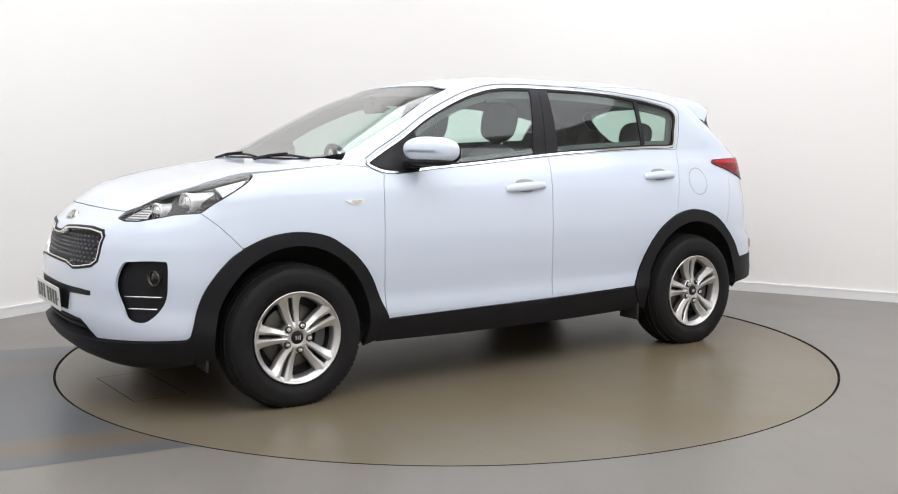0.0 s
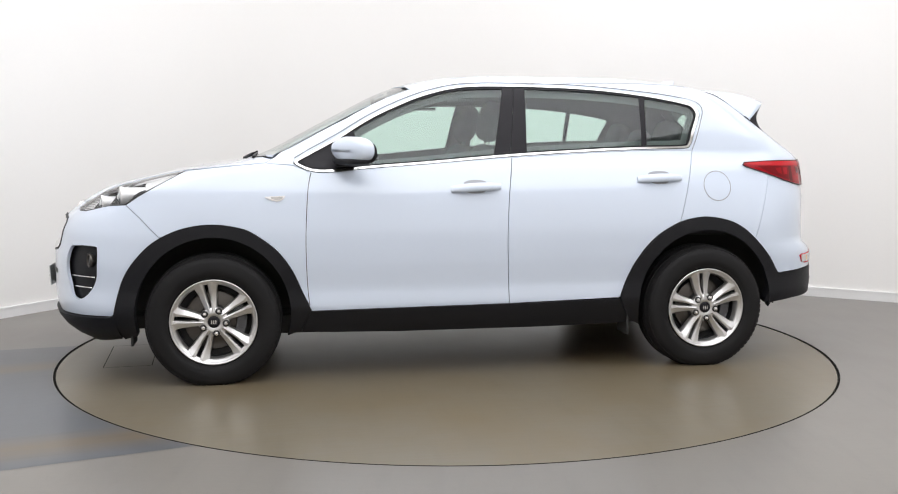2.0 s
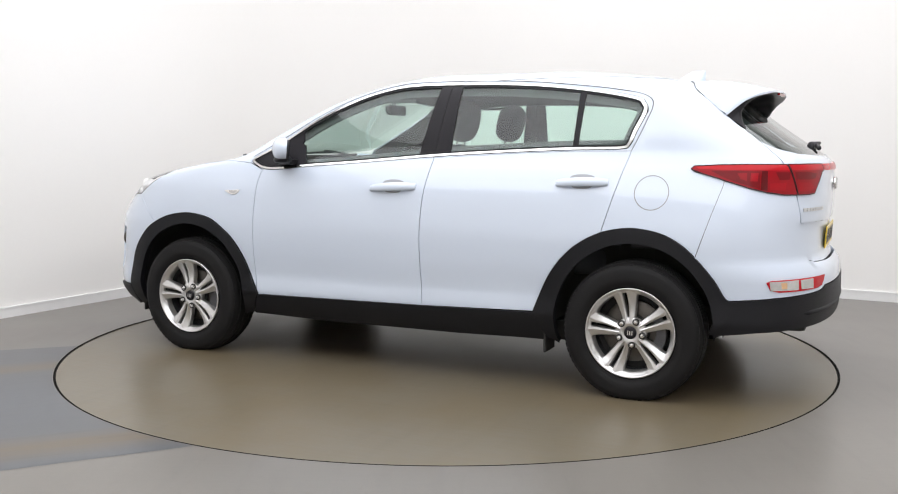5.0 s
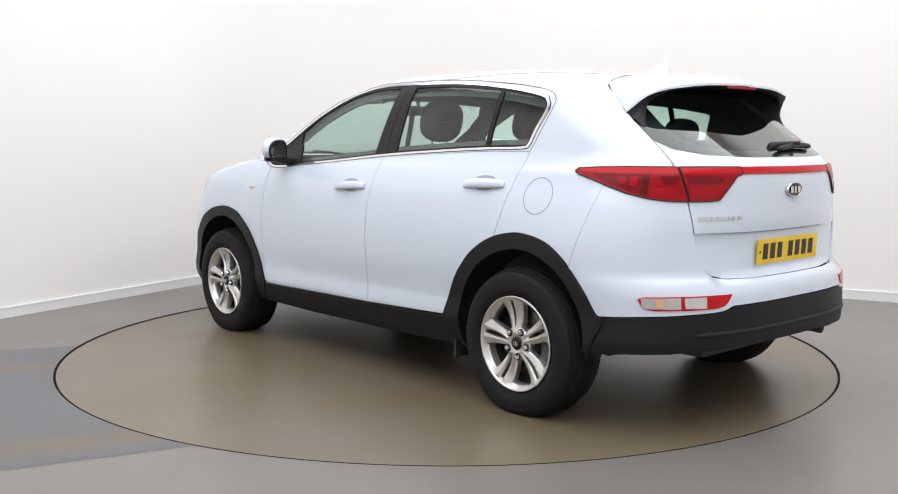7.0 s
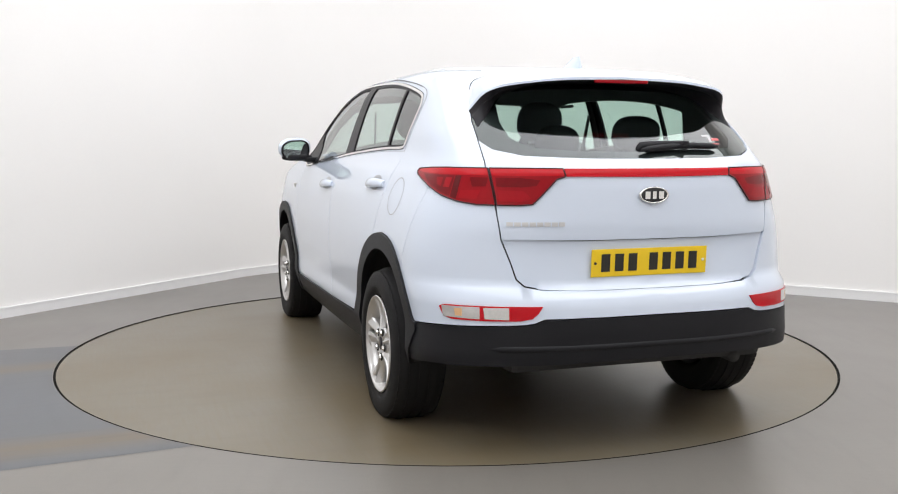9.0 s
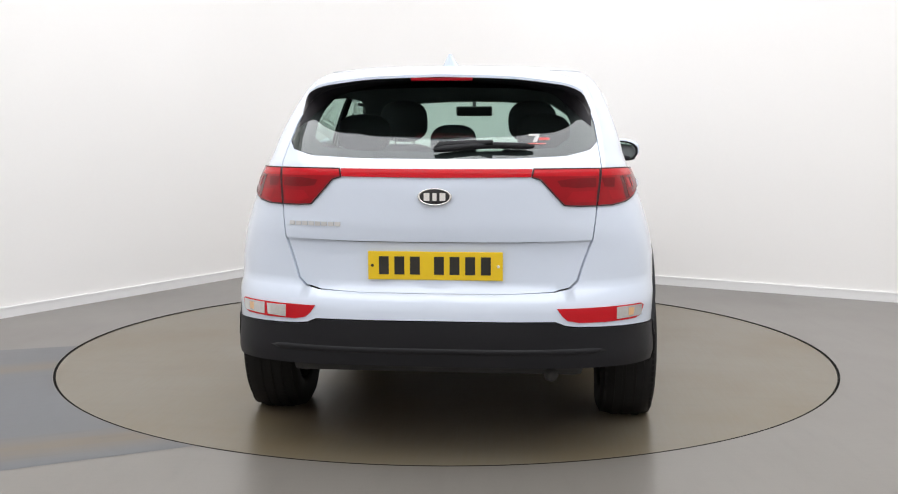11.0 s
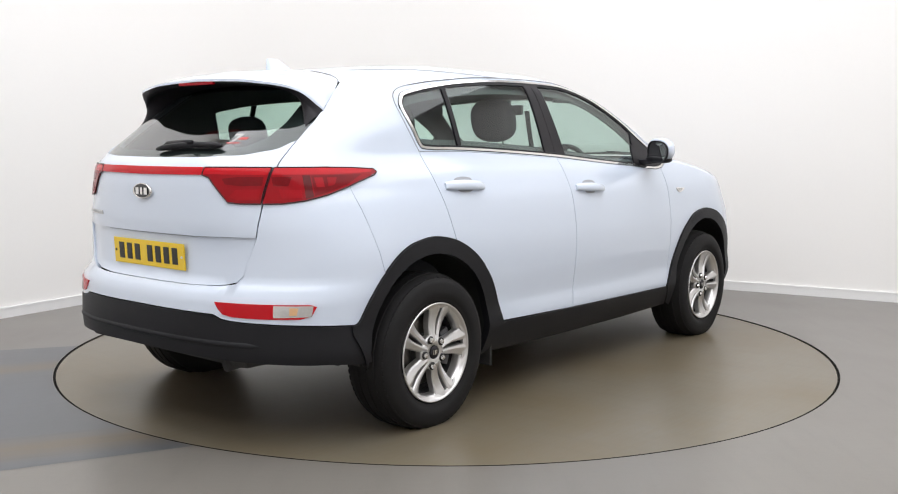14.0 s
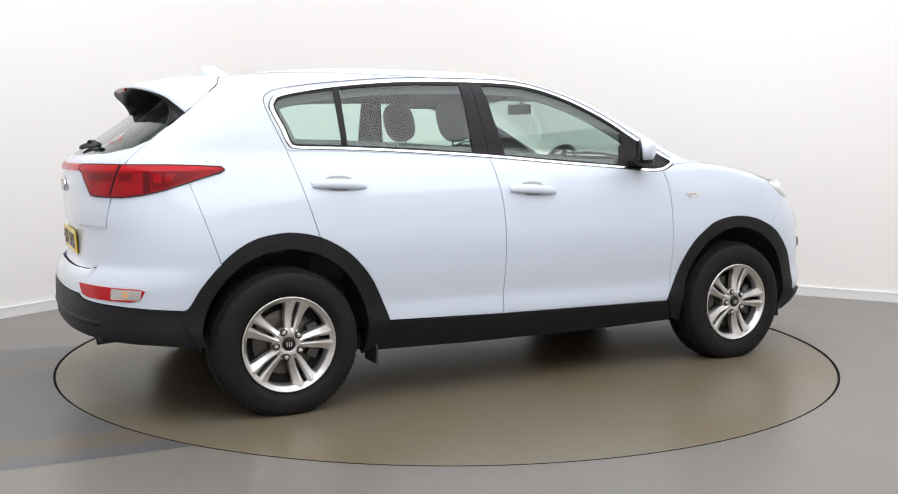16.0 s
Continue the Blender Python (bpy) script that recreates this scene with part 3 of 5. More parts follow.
BELT = X((0.840, 1.079), (0.684, 1.079), (0.532, 1.094), (0.228, 1.116), (-0.235, 1.155))
BELT_R = X((-0.235, 1.155), (-0.687, 1.181), (-0.992, 1.194), (-1.283, 1.196))
DOOR_F = arc_line(X((0.852, 0.364), (0.864, 0.468), (0.871, 0.624), (0.871, 0.777), (0.858, 0.988), (0.840, 1.079)))
DOOR_B = arc_line(X((-0.235, 1.155), (-0.205, 0.961), (-0.194, 0.781), (-0.195, 0.63), (-0.206, 0.376)))
DOOR_R = arc_line(X((-1.283, 1.196), (-1.225, 0.993), (-1.172, 0.806)))
i_seam = [i for i, p in enumerate(ARCH_R) if p[1] < -1.172][0]
j_seam = [i for i, p in enumerate(ARCH_R) if p[1] < -1.617][0]
k_seam = [i for i, p in enumerate(ARCH_F) if p[1] < 1.60][0]
HATCH = R((0, 1.565), (0.25, 1.556), (0.42, 1.535), (0.515, 1.510), (0.552, 1.49), (0.592, 1.41), (0.620, 1.32), (0.629, 1.246), (0.640, 1.138), (0.622, 1.06))

# one-piece body shell: roof, pillars and rear quarters
shell_line = (HATCH + X((-1.80, 1.085), (-1.735, 1.09), (-1.73, 1.04), (-1.622, 0.697)) + ARCH_R[j_seam:i_seam - 1:-1] + DOOR_R[::-1]
              + BELT_R[::-1][1:] + BELT[::-1][1:] + X((0.93, 1.118), (1.068, 1.128), (1.02, 1.16)) + F((0.725, 1.182), (0.71, 1.27), (0.685, 1.36), (0.635, 1.45), (0.565, 1.526), (0.42, 1.548), (0.17, 1.558), (0, 1.560))
              + [("U", U3, 1.634), ("U", 0.0, 1.634)])
panel("body_shell", shell_line, PAINT, car, "white painted roof, pillars and rear quarters", holes=[DLO], depth=0.006)
bm = bmesh.new()
puff(bm, (-0.45, 0, 1.6325), (0.17, 0.125, 0.0022), 2.6)
part("roof_crown", bm, PAINT, car, smooth=60)

front_door = panel("front_door", DOOR_F + BELT[1:] + DOOR_B[1:], PAINT, car, "white front door", both=True, step=0.028, gap=0.0019)
rear_door = panel("rear_door", DOOR_B[::-1] + BELT_R[1:] + DOOR_R[1:] + ARCH_R[i_seam - 1::-1], PAINT, car, "white rear door", both=True, step=0.028, gap=0.0019)
panel("front_wing", DOOR_F[::-1] + ARCH_F[:k_seam - 1:-1] + X((1.60, 0.757), (1.70, 0.862), (1.765, 0.918), (1.70, 0.962), (1.631, 1.001), (1.55, 1.045), (1.478, 1.086), (1.28, 1.108), (1.07, 1.127), (0.93, 1.116), (0.872, 1.092)),
      PAINT, car, "white front wing", both=True, step=0.04)
panel("bonnet", F((0, 0.924), (0.2, 0.924), (0.42, 0.921), (0.51, 0.919), (0.567, 0.944), (0.60, 0.975)) + X((1.82, 1.01), (1.675, 1.05), (1.56, 1.076), (1.478, 1.091), (1.28, 1.1125), (1.07, 1.130), (1.035, 1.149)) + F((0.69, 1.157), (0.64, 1.156), (0.55, 1.149), (0.44, 1.146), (0, 1.146)),
      PAINT, car, "white bonnet", step=0.04, gap=0.001)
panel("cowl", F((0, 1.148), (0.44, 1.148), (0.55, 1.151), (0.64, 1.158), (0.646, 1.163), (0.44, 1.1565), (0, 1.1565)), CLAD, car, "black plastic cowl below the windscreen", off=-0.006, step=0.03)
windscreen = panel("windscreen", F((0, 1.157), (0.44, 1.157), (0.646, 1.165), (0.716, 1.186), (0.703, 1.27), (0.678, 1.36), (0.628, 1.45), (0.557, 1.522), (0.42, 1.544), (0.17, 1.554), (0, 1.556)), SCREEN, car, "clear green-tinted windscreen", off=-0.003, depth=0)
windscreen.visible_shadow = False

# front bumper with its openings
GRILLE = F((0, 0.812), (0.06, 0.814), (0.11, 0.838), (0.25, 0.847), (0.39, 0.849), (0.495, 0.838), (0.525, 0.812), (0.528, 0.74), (0.522, 0.695), (0.485, 0.669), (0.40, 0.655), (0.33, 0.648), (0.25, 0.668), (0.10, 0.673), (0, 0.673))
FOG = rounded(F((0.649, 0.691), (0.693, 0.706), (0.778, 0.709), (0.799, 0.690), (0.802, 0.575), (0.785, 0.497), (0.744, 0.438), (0.684, 0.446), (0.655, 0.504), (0.627, 0.593)))
MID_F = [p for p in ARCH_F if p[1] > 1.60]
bumper_line = F((0, 0.437), (0.26, 0.433), (0.40, 0.424), (0.44, 0.40), (0.50, 0.345)) + X((1.85, 0.357)) + MID_F + X((1.60, 0.757), (1.70, 0.862), (1.765, 0.918), (1.854, 0.912)) + F((0.638, 0.878), (0.563, 0.877), (0.505, 0.889), (0.51, 0.917), (0.42, 0.919), (0.2, 0.922), (0, 0.922))
front_bumper = panel("front_bumper", bumper_line, PAINT, car, "white front bumper", gap=0.0006, holes=[[("F", 1e-4, 0.672)] + GRILLE[::-1][1:-1] + [("F", 1e-4, 0.813)], FOG], step=0.04)
panel("bumper_slot", F((0, 0.573), (0.22, 0.570), (0.40, 0.567), (0.484, 0.562), (0.482, 0.538), (0.30, 0.535), (0.275, 0.45), (0, 0.45)), CLAD, car, "black plate recess in the front bumper", off=0.0015, depth=0.004, step=0.03)
grille = panel("grille", GRILLE, CLAD, car, "black honeycomb front grille", off=-0.03, depth=0, step=0.03, gap=0)
def grille_ring(d0, d1):
    outer = inset(F(*[(p[1] if p[1] > 0 else -0.03, p[2]) for p in GRILLE]), d0)
    inner = inset(F(*[(p[1] if p[1] > 0 else -0.03, p[2]) for p in GRILLE]), d1)
    o = [(k, max(a, 0.0), z) for k, a, z in outer]
    n = [(k, max(a, 0.0), z) for k, a, z in inner]
    return o + n[::-1]
panel("grille_border", grille_ring(0.001, 0.011), CLAD, grille, "black grille border", off=0.002, depth=0.03, step=0.02, gap=0)
panel("grille_surround", grille_ring(0.011, 0.0165), CHROME, grille, "satin chrome grille surround", off=0.003, depth=0.03, step=0.02, gap=0)
inner_grille = dense(F(*[(max(a, 0.0), z) for _, a, z in inset(F(*[(p[1] if p[1] > 0 else -0.03, p[2]) for p in GRILLE]), 0.02)]), 0.05)
stud = bmesh.new()
bmesh.ops.create_cone(stud, segments=6, radius1=0.0065, radius2=0.003, depth=0.010, cap_ends=True)
stud_me = bpy.data.meshes.new("stud")
stud.to_mesh(stud_me)
stud.free()
stud_me.materials.append(mat("grille_stud", (0.17, 0.17, 0.18), 0.3, metal=0.6, vary=0.05))
for j in range(9):
    for i in range(15):
        y, z = (i + 0.5 * (j % 2)) * 0.038, 0.668 + j * 0.0205
        if y < 0.52 and within(Vector(chart(("F", y, z))), inner_grille):
            p, n = surf("F", y, z, -0.026)
            for k in ((1, -1) if y > 0.004 else (1,)):
                ob = new("stud", stud_me)
                ob.parent = grille
                ob.matrix_basis = Matrix.Translation((p.x, k * p.y, p.z)) @ Vector((n.x, k * n.y, n.z)).to_track_quat("Z", "Y").to_matrix().to_4x4()

fogs = panel("fog_recess", FOG, CLAD, car, "black fog lamp surround", off=-0.03, depth=0, step=0.03, gap=-0.004, both=True)
for ob, k in zip(fogs, (1, -1)):
    p, n = surf("F", 0.765, 0.635, -0.024)
    m = Matrix.Translation((p.x, k * p.y, p.z)) @ Vector((0.9, 0.43 * k, 0)).to_track_quat("Z", "Y").to_matrix().to_4x4()
    bm = bmesh.new()
    lathe(bm, [(0.026, -0.02), (0.034, 0.0), (0.036, 0.012), (0.033, 0.014), (0.029, 0.006)], m, 32)
    ring_ob = part("fog_lamp", bm, DISC, ob, "round fog lamp with dull grey ring", smooth=50)
    bm = bmesh.new()
    lathe(bm, [(0.0295, 0.004), (0.02, 0.007), (0.0005, 0.009)], m, 32)
    part("fog_lens", bm, GLOSSBLACK, ring_ob, "dark fog lamp lens", smooth=60)
    for z, a0, a1 in ((0.548, 0.655, 0.785), (0.494, 0.67, 0.772)):
        bm = bmesh.new()
        pts = [surf("F", a0 + (a1 - a0) * i / 8, z, -0.018)[0] for i in range(9)]
        tube(bm, [(q.x, k * q.y, q.z) for q in pts], 0.0038, 6)
        part("fog_strip", bm, CHROME, ob, "thin chrome strip", smooth=60)
panel("lower_intake", F((0, 0.437), (0.26, 0.433), (0.40, 0.424), (0.44, 0.40), (0.50, 0.345), (0.3, 0.34), (0, 0.345)), GLOSSBLACK, car, "black lower air intake", off=-0.05, depth=0, step=0.03, gap=-0.006)
for z in (0.372, 0.40):
    bm = bmesh.new()
    tube(bm, [tuple(surf("F", abs(y), z, -0.03)[0] * Vector((1, 0, 1)) + Vector((0, y, 0))) for y in [-0.42 + 0.06 * i for i in range(15)]], 0.006, 6)
    part("intake_bar", bm, CLAD, car, smooth=60)
panel("front_lip", F((0, 0.352), (0.3, 0.35), (0.5, 0.341)) + X((1.86, 0.354), (1.838, 0.365), (1.80, 0.24)) + F((0.62, 0.208), (0.3, 0.20), (0, 0.20)), CLAD, car, "black plastic front lip", off=0.014, depth=0.05, step=0.04)

# lower cladding
def arch_band(mid, ends):
    """The inner edge of a wheel arch."""
    return [("X", mid + 0.388 * math.cos(a), TYRE + 0.02 + 0.40 * math.sin(a)) for a in np.linspace(radians(ends[0]), radians(ends[1]), 40)]


panel("arch_cladding", ARCH_F + X((0.87, 0.33), (0.90, 0.262)) + arch_band(FRONT, (197, -14)) + X((1.79, 0.235), (1.84, 0.345)), CLAD, car, "black plastic front wheel-arch cladding", off=0.012, depth=0.035, both=True, step=0.04)
panel("arch_cladding", ARCH_R + X((-1.80, 0.47), (-1.72, 0.315)) + arch_band(REAR, (184, -17)) + X((-0.90, 0.262), (-0.855, 0.33)), CLAD, car, "black plastic rear wheel-arch cladding", off=0.012, depth=0.035, both=True, step=0.04)
panel("sill_cladding", X((0.848, 0.366), (0.4, 0.372), (-0.2, 0.378), (-0.828, 0.388), (-0.855, 0.335), (-0.895, 0.250), (-0.4, 0.238), (0.4, 0.238), (0.90, 0.250), (0.872, 0.33)), CLAD, car, "black plastic sill cladding", off=0.008, depth=0.04, both=True, step=0.04)

# rear bumper, tailgate, lamps
GATE_LOW = R((0, 0.664), (0.30, 0.664), (0.46, 0.668), (0.517, 0.678), (0.547, 0.705), (0.568, 0.77), (0.602, 0.86))
panel("rear_bumper", R((0, 0.56), (0.30, 0.558), (0.462, 0.556), (0.50, 0.540), (0.54, 0.534), (0.62, 0.530)) + X((-1.973, 0.521), (-1.80, 0.508)) + [p for p in ARCH_R[::-1] if -1.80 < p[1] < -1.617] + X((-1.622, 0.697), (-1.73, 1.04), (-1.735, 1.09), (-1.80, 1.085), (-1.90, 1.05))
      + R((0.635, 1.04), (0.624, 1.0), (0.606, 0.86), (0.572, 0.77), (0.551, 0.702), (0.520, 0.674), (0.46, 0.663), (0.30, 0.659), (0, 0.659)), PAINT, car, "white rear bumper", depth=0.04, gap=0.0006, step=0.04)
panel("rear_valance", R((0, 0.557), (0.30, 0.555), (0.462, 0.553), (0.50, 0.537), (0.54, 0.531), (0.62, 0.527)) + X((-1.973, 0.518), (-1.80, 0.505), (-1.75, 0.50), (-1.69, 0.34), (-1.75, 0.340), (-1.90, 0.358)) + R((0.66, 0.368), (0.46, 0.374), (0.2, 0.381), (0, 0.382)), CLAD, car, "black plastic rear valance", off=0.003, depth=0.06, step=0.04)
bm = bmesh.new()
ridge = [surf("R", abs(y), 0.436 + 0.006 * (1 - (abs(y) / 0.66) ** 2), -0.010)[0] * Vector((1, 0, 1)) + Vector((0, y, 0)) for y in [-0.66 + 0.055 * i for i in range(25)]]
tube(bm, [tuple(p) for p in ridge], [0.010] + [0.0175] * 23 + [0.010], 10)
part("valance_ridge", bm, CLAD, car, smooth=70)
tailgate = panel("tailgate", R((0, 0.856), (0.30, 0.856), (0.602, 0.860), (0.614, 0.95), (0.620, 1.06), (0.637, 1.138), (0.627, 1.243), (0.596, 1.208), (0.50, 1.184), (0.287, 1.174), (0, 1.172)), PAINT, car, "white tailgate", depth=0.03, gap=0.0005, step=0.04)
panel("tailgate_lower", GATE_LOW + R((0.30, 0.852), (0, 0.852)), PAINT, tailgate, "recessed lower tailgate panel", depth=0.02, off=-0.009, gap=0.0005, step=0.04)
GLASS_R = R((0, 1.174), (0.287, 1.176), (0.50, 1.187), (0.596, 1.211), (0.627, 1.246), (0.617, 1.32), (0.589, 1.41), (0.540, 1.47), (0.40, 1.50), (0, 1.515))
rear_window = panel("rear_window", GLASS_R, REARGLASS, tailgate, "curved green-tinted rear window", off=-0.004, depth=0, gap=0.001)
rear_window.visible_shadow = False
FRIT = R((0, 1.205), (0.287, 1.208), (0.46, 1.222), (0.515, 1.26), (0.522, 1.32), (0.50, 1.40), (0.45, 1.45), (0.30, 1.466), (0, 1.472))
panel("window_border", GLASS_R + FRIT[::-1], CLAD, rear_window, "black printed window border", off=-0.006, depth=0, step=0.03, gap=0.001)

LAMP_OUT = X((-1.577, 1.112), (-1.59, 1.125), (-1.70, 1.131), (-1.816, 1.134)) + R((0.70, 1.134), (0.632, 1.134), (0.619, 0.993), (0.68, 0.994)) + X((-1.92, 1.005), (-1.84, 1.025), (-1.744, 1.056), (-1.65, 1.085))
lamps = panel("tail_lamp", LAMP_OUT, RED, car, "red tail lamp with dark inner shapes", off=0.006, depth=0.03, both=True, step=0.025, gap=0.001)
LAMP_IN = R((0.627, 1.134), (0.50, 1.134), (0.373, 1.133), (0.366, 1.104), (0.40, 1.094), (0.445, 1.045), (0.490, 0.997), (0.54, 0.993), (0.614, 0.993))
lamps_in = panel("tail_lamp", LAMP_IN, RED, tailgate, "red inner tail lamp", off=0.006, depth=0.03, both=True, step=0.025, gap=0.001)
panel("light_bar", R((0, 1.132), (0.368, 1.133), (0.362, 1.104), (0, 1.101)), REDBRIGHT, tailgate, "thin red light bar between the tail lamps", off=0.006, depth=0.02, step=0.03, gap=0)
# upper_strip: the highlight along the lamp's top is put into a brighter red
for ob, nm, mt, line in ((lamps, "upper_strip", REDBRIGHT, X((-1.60, 1.120), (-1.70, 1.1285), (-1.816, 1.131)) + R((0.70, 1.131), (0.636, 1.131), (0.634, 1.106), (0.70, 1.106)) + X((-1.816, 1.106), (-1.70, 1.108), (-1.61, 1.112))),
                         (lamps, "dark_shape", REDDARK, X((-1.665, 1.104), (-1.882, 1.102), (-1.884, 1.022), (-1.84, 1.034), (-1.744, 1.066))),
                         (lamps, "dark_bar", REDBLACK, X((-1.886, 1.103), (-1.912, 1.103), (-1.916, 1.012), (-1.888, 1.018))),
                         (lamps, "dark_notch", REDDARK, X((-1.945, 1.098), (-2.003, 1.098), (-2.003, 1.064), (-1.962, 1.062))),
                         (lamps, "bright_shape", REDMID, X((-1.842, 1.094), (-1.874, 1.094), (-1.872, 1.056), (-1.842, 1.056))),
                         (lamps, "bright_shape", RED, X((-1.785, 1.093), (-1.826, 1.094), (-1.828, 1.058), (-1.800, 1.066))),
                         (lamps, "bright_shape", REDMID, X((-1.924, 1.046), (-1.990, 1.050), (-1.986, 1.014), (-1.926, 1.016))),
                         (lamps_in, "upper_strip", REDBRIGHT, R((0.624, 1.131), (0.50, 1.131), (0.376, 1.130), (0.371, 1.107), (0.50, 1.106), (0.622, 1.106))),
                         (lamps_in, "dark_shape", REDDARK, R((0.612, 1.098), (0.53, 1.098), (0.46, 1.090), (0.475, 1.068), (0.53, 1.062), (0.612, 1.064))),
                         (lamps_in, "bright_shape", REDMID, R((0.608, 1.050), (0.52, 1.048), (0.495, 1.020), (0.53, 1.006), (0.606, 1.008)))):
    made = skin(line, (), 0.0078 if nm == "bright_shape" else 0.0068, 0, 0.02, 0.0)
    for o, s in zip(ob, ("L", "R")):
        link(nm, shell_mesh(nm, made, 0, s), mt, o)

def edging(line, k, off, radius, parent):
    """A dark seal that follows a lamp's outline."""
    pts = []
    for p, q in zip(line, line[1:] + line[:1]):
        (u0, _), (u1, _) = chart(p), chart(q)
        for i in range(6):
            u, z = u0 + (u1 - u0) * i / 6, p[2] + (q[2] - p[2]) * i / 6
            v = point(u, z) + normal(u, z) * off
            pts.append((v.x, k * v.y, v.z))
    bm = bmesh.new()
    tube(bm, pts + pts[:1], radius, 6)
    part("lamp_seal", bm, SEALRED, parent, "dark lamp edge", smooth=70)


SEALRED = mat("lamp_seal", (0.035, 0.004, 0.006), 0.4, spec=0.3, vary=0.1)
for obs, line in ((lamps, LAMP_OUT), (lamps_in, LAMP_IN)):
    for o, k in zip(obs, (1, -1)):
        edging(line, k, 0.005, 0.0032, o)


def refl(nm, line, mt, side, lb):
    made = skin(line, (), 0.004, 0.02, 0.02, 0.0005)
    return link(nm, shell_mesh(nm, made, 0.02, side), mt, car, lb)
OUTER = X((-1.937, 0.594), (-1.958, 0.603))
for side in ("L", "R"):
    inner = 0.60 if side == "L" else 0.71
    body = refl("bumper_lamp", OUTER + R((0.70, 0.605), (0.467, 0.606), (0.485, 0.578), (0.507, 0.558), (0.55, 0.549), (0.66, 0.546)) + X((-1.99, 0.546), (-1.955, 0.556)), REDBRIGHT, side, "red rear bumper lamp with clear sections")
    for a, b in ([(0.592, 0.680), (0.692, 0.808)] if side == "L" else [(0.70, 0.808)]):
        made = skin(R((a, 0.600), (b, 0.598), (b - 0.004, 0.555), (a, 0.553)), (), 0.0052, 0.002, 0.02, 0.0)
        link("clear_section", shell_mesh("clear_section", made, 0.002, side), CLEAR, body, "clear lamp section")
    made = skin(R((0.748, 0.592), (0.772, 0.591), (0.768, 0.562), (0.748, 0.562)), (), 0.006, 0.001, 0.02, 0.0)
    link("amber_bulb", shell_mesh("amber_bulb", made, 0.001, side), AMBER, body, "amber indicator glow behind clear lens")

# spoiler: white top, black underside
def spoiler_rows():
    lead = [(0, "R", 0.0, 1.565), (0.35, "R", 0.25, 1.556), (0.62, "R", 0.42, 1.535), (0.8, "R", 0.525, 1.506), (0.9, "R", 0.565, 1.465), (1.0, "R", 0.600, 1.392)]
    tx, ty, tz = spline([(0, -1.895), (0.4, -1.885), (0.7, -1.85), (0.87, -1.79), (1.0, -1.70)]), spline([(0, 0), (0.35, 0.235), (0.62, 0.40), (0.8, 0.525), (0.9, 0.575), (1.0, 0.612)]), spline([(0, 1.508), (0.4, 1.500), (0.7, 1.481), (0.87, 1.452), (1.0, 1.375)])
    ly, lz = spline([(a, c) for a, _, c, _ in lead]), spline([(a, d) for a, _, _, d in lead])
    gy, gz = spline([(0, 0), (0.4, 0.25), (0.8, 0.50), (1.0, 0.606)]), spline([(0, 1.50), (0.4, 1.49), (0.7, 1.45), (0.87, 1.37), (1.0, 1.30)])
    rows = []
    for i in range(33):
        s = i / 32
        a, _ = surf("R", max(ly(s), 1e-5), lz(s), 0.001)
        g, _ = surf("R", max(gy(s), 1e-5), gz(s), 0.002)
        rows.append((a, Vector((tx(s), ty(s), tz(s))), g))
    return rows


SP = spoiler_rows()


def spoiler_top(bm):
    both = [(Vector((a.x, -a.y, a.z)), Vector((t.x, -t.y, t.z))) for a, t, _ in SP[:0:-1]] + [(a, t) for a, t, _ in SP]
    grid = []
    for a, t in both:
        line = []
        for j in range(11):
            f = j / 10
            p = a.lerp(t, f)
            p.z += 0.022 * math.sin(math.pi * f) * min(1, (t - a).length / 0.25)
            line.append(bm.verts.new(p))
        lip = t.copy()
        lip.z -= 0.010
        line.append(bm.verts.new(lip))
        grid.append(line)
    for a, b in zip(grid, grid[1:]):
        for i in range(11):
            bm.faces.new((a[i], a[i + 1], b[i + 1], b[i]))
    bmesh.ops.recalc_face_normals(bm, faces=bm.faces)


def spoiler_low(bm):
    both = [(Vector((t.x, -t.y, t.z)), Vector((g.x, -g.y, g.z))) for _, t, g in SP[:0:-1]] + [(t, g) for _, t, g in SP]
    grid = []
    for t, g in both:
        line = []
        for j in range(8):
            f = j / 7
            p = t.lerp(g, f)
            p.z += -0.010 + 0.012 * math.sin(math.pi * f) * min(1, (t - g).length / 0.2) - (0.012 if 0 < f < 0.3 else 0)
            line.append(bm.verts.new(p))
        grid.append(line)
    for a, b in zip(grid, grid[1:]):
        for i in range(7):
            bm.faces.new((a[i], b[i], b[i + 1], a[i + 1]))
    bmesh.ops.recalc_face_normals(bm, faces=bm.faces)


bm = bmesh.new()
spoiler_top(bm)
spoiler = part("spoiler", bm, PAINT, tailgate, "white roof spoiler", smooth=50)
bm = bmesh.new()
spoiler_low(bm)
part("spoiler_underside", bm, PILLAR, spoiler, "gloss black spoiler underside and side wings", smooth=50)
bm = bmesh.new()
joint = [a for a, _, _ in SP[:30]]
tube(bm, [(a.x + 0.001, -a.y, a.z + 0.0005) for a in joint[:0:-1]] + [(a.x + 0.001, a.y, a.z + 0.0005) for a in joint], 0.0017, 6)
part("spoiler_joint", bm, CLAD, spoiler, "dark seam between roof and spoiler", smooth=60)
bm = bmesh.new()
box(bm, (-1.886, 0, 1.489), (0.014, 0.25, 0.014), bevel=0.004)
part("brake_light", bm, RED, spoiler, "narrow red high-level brake light")

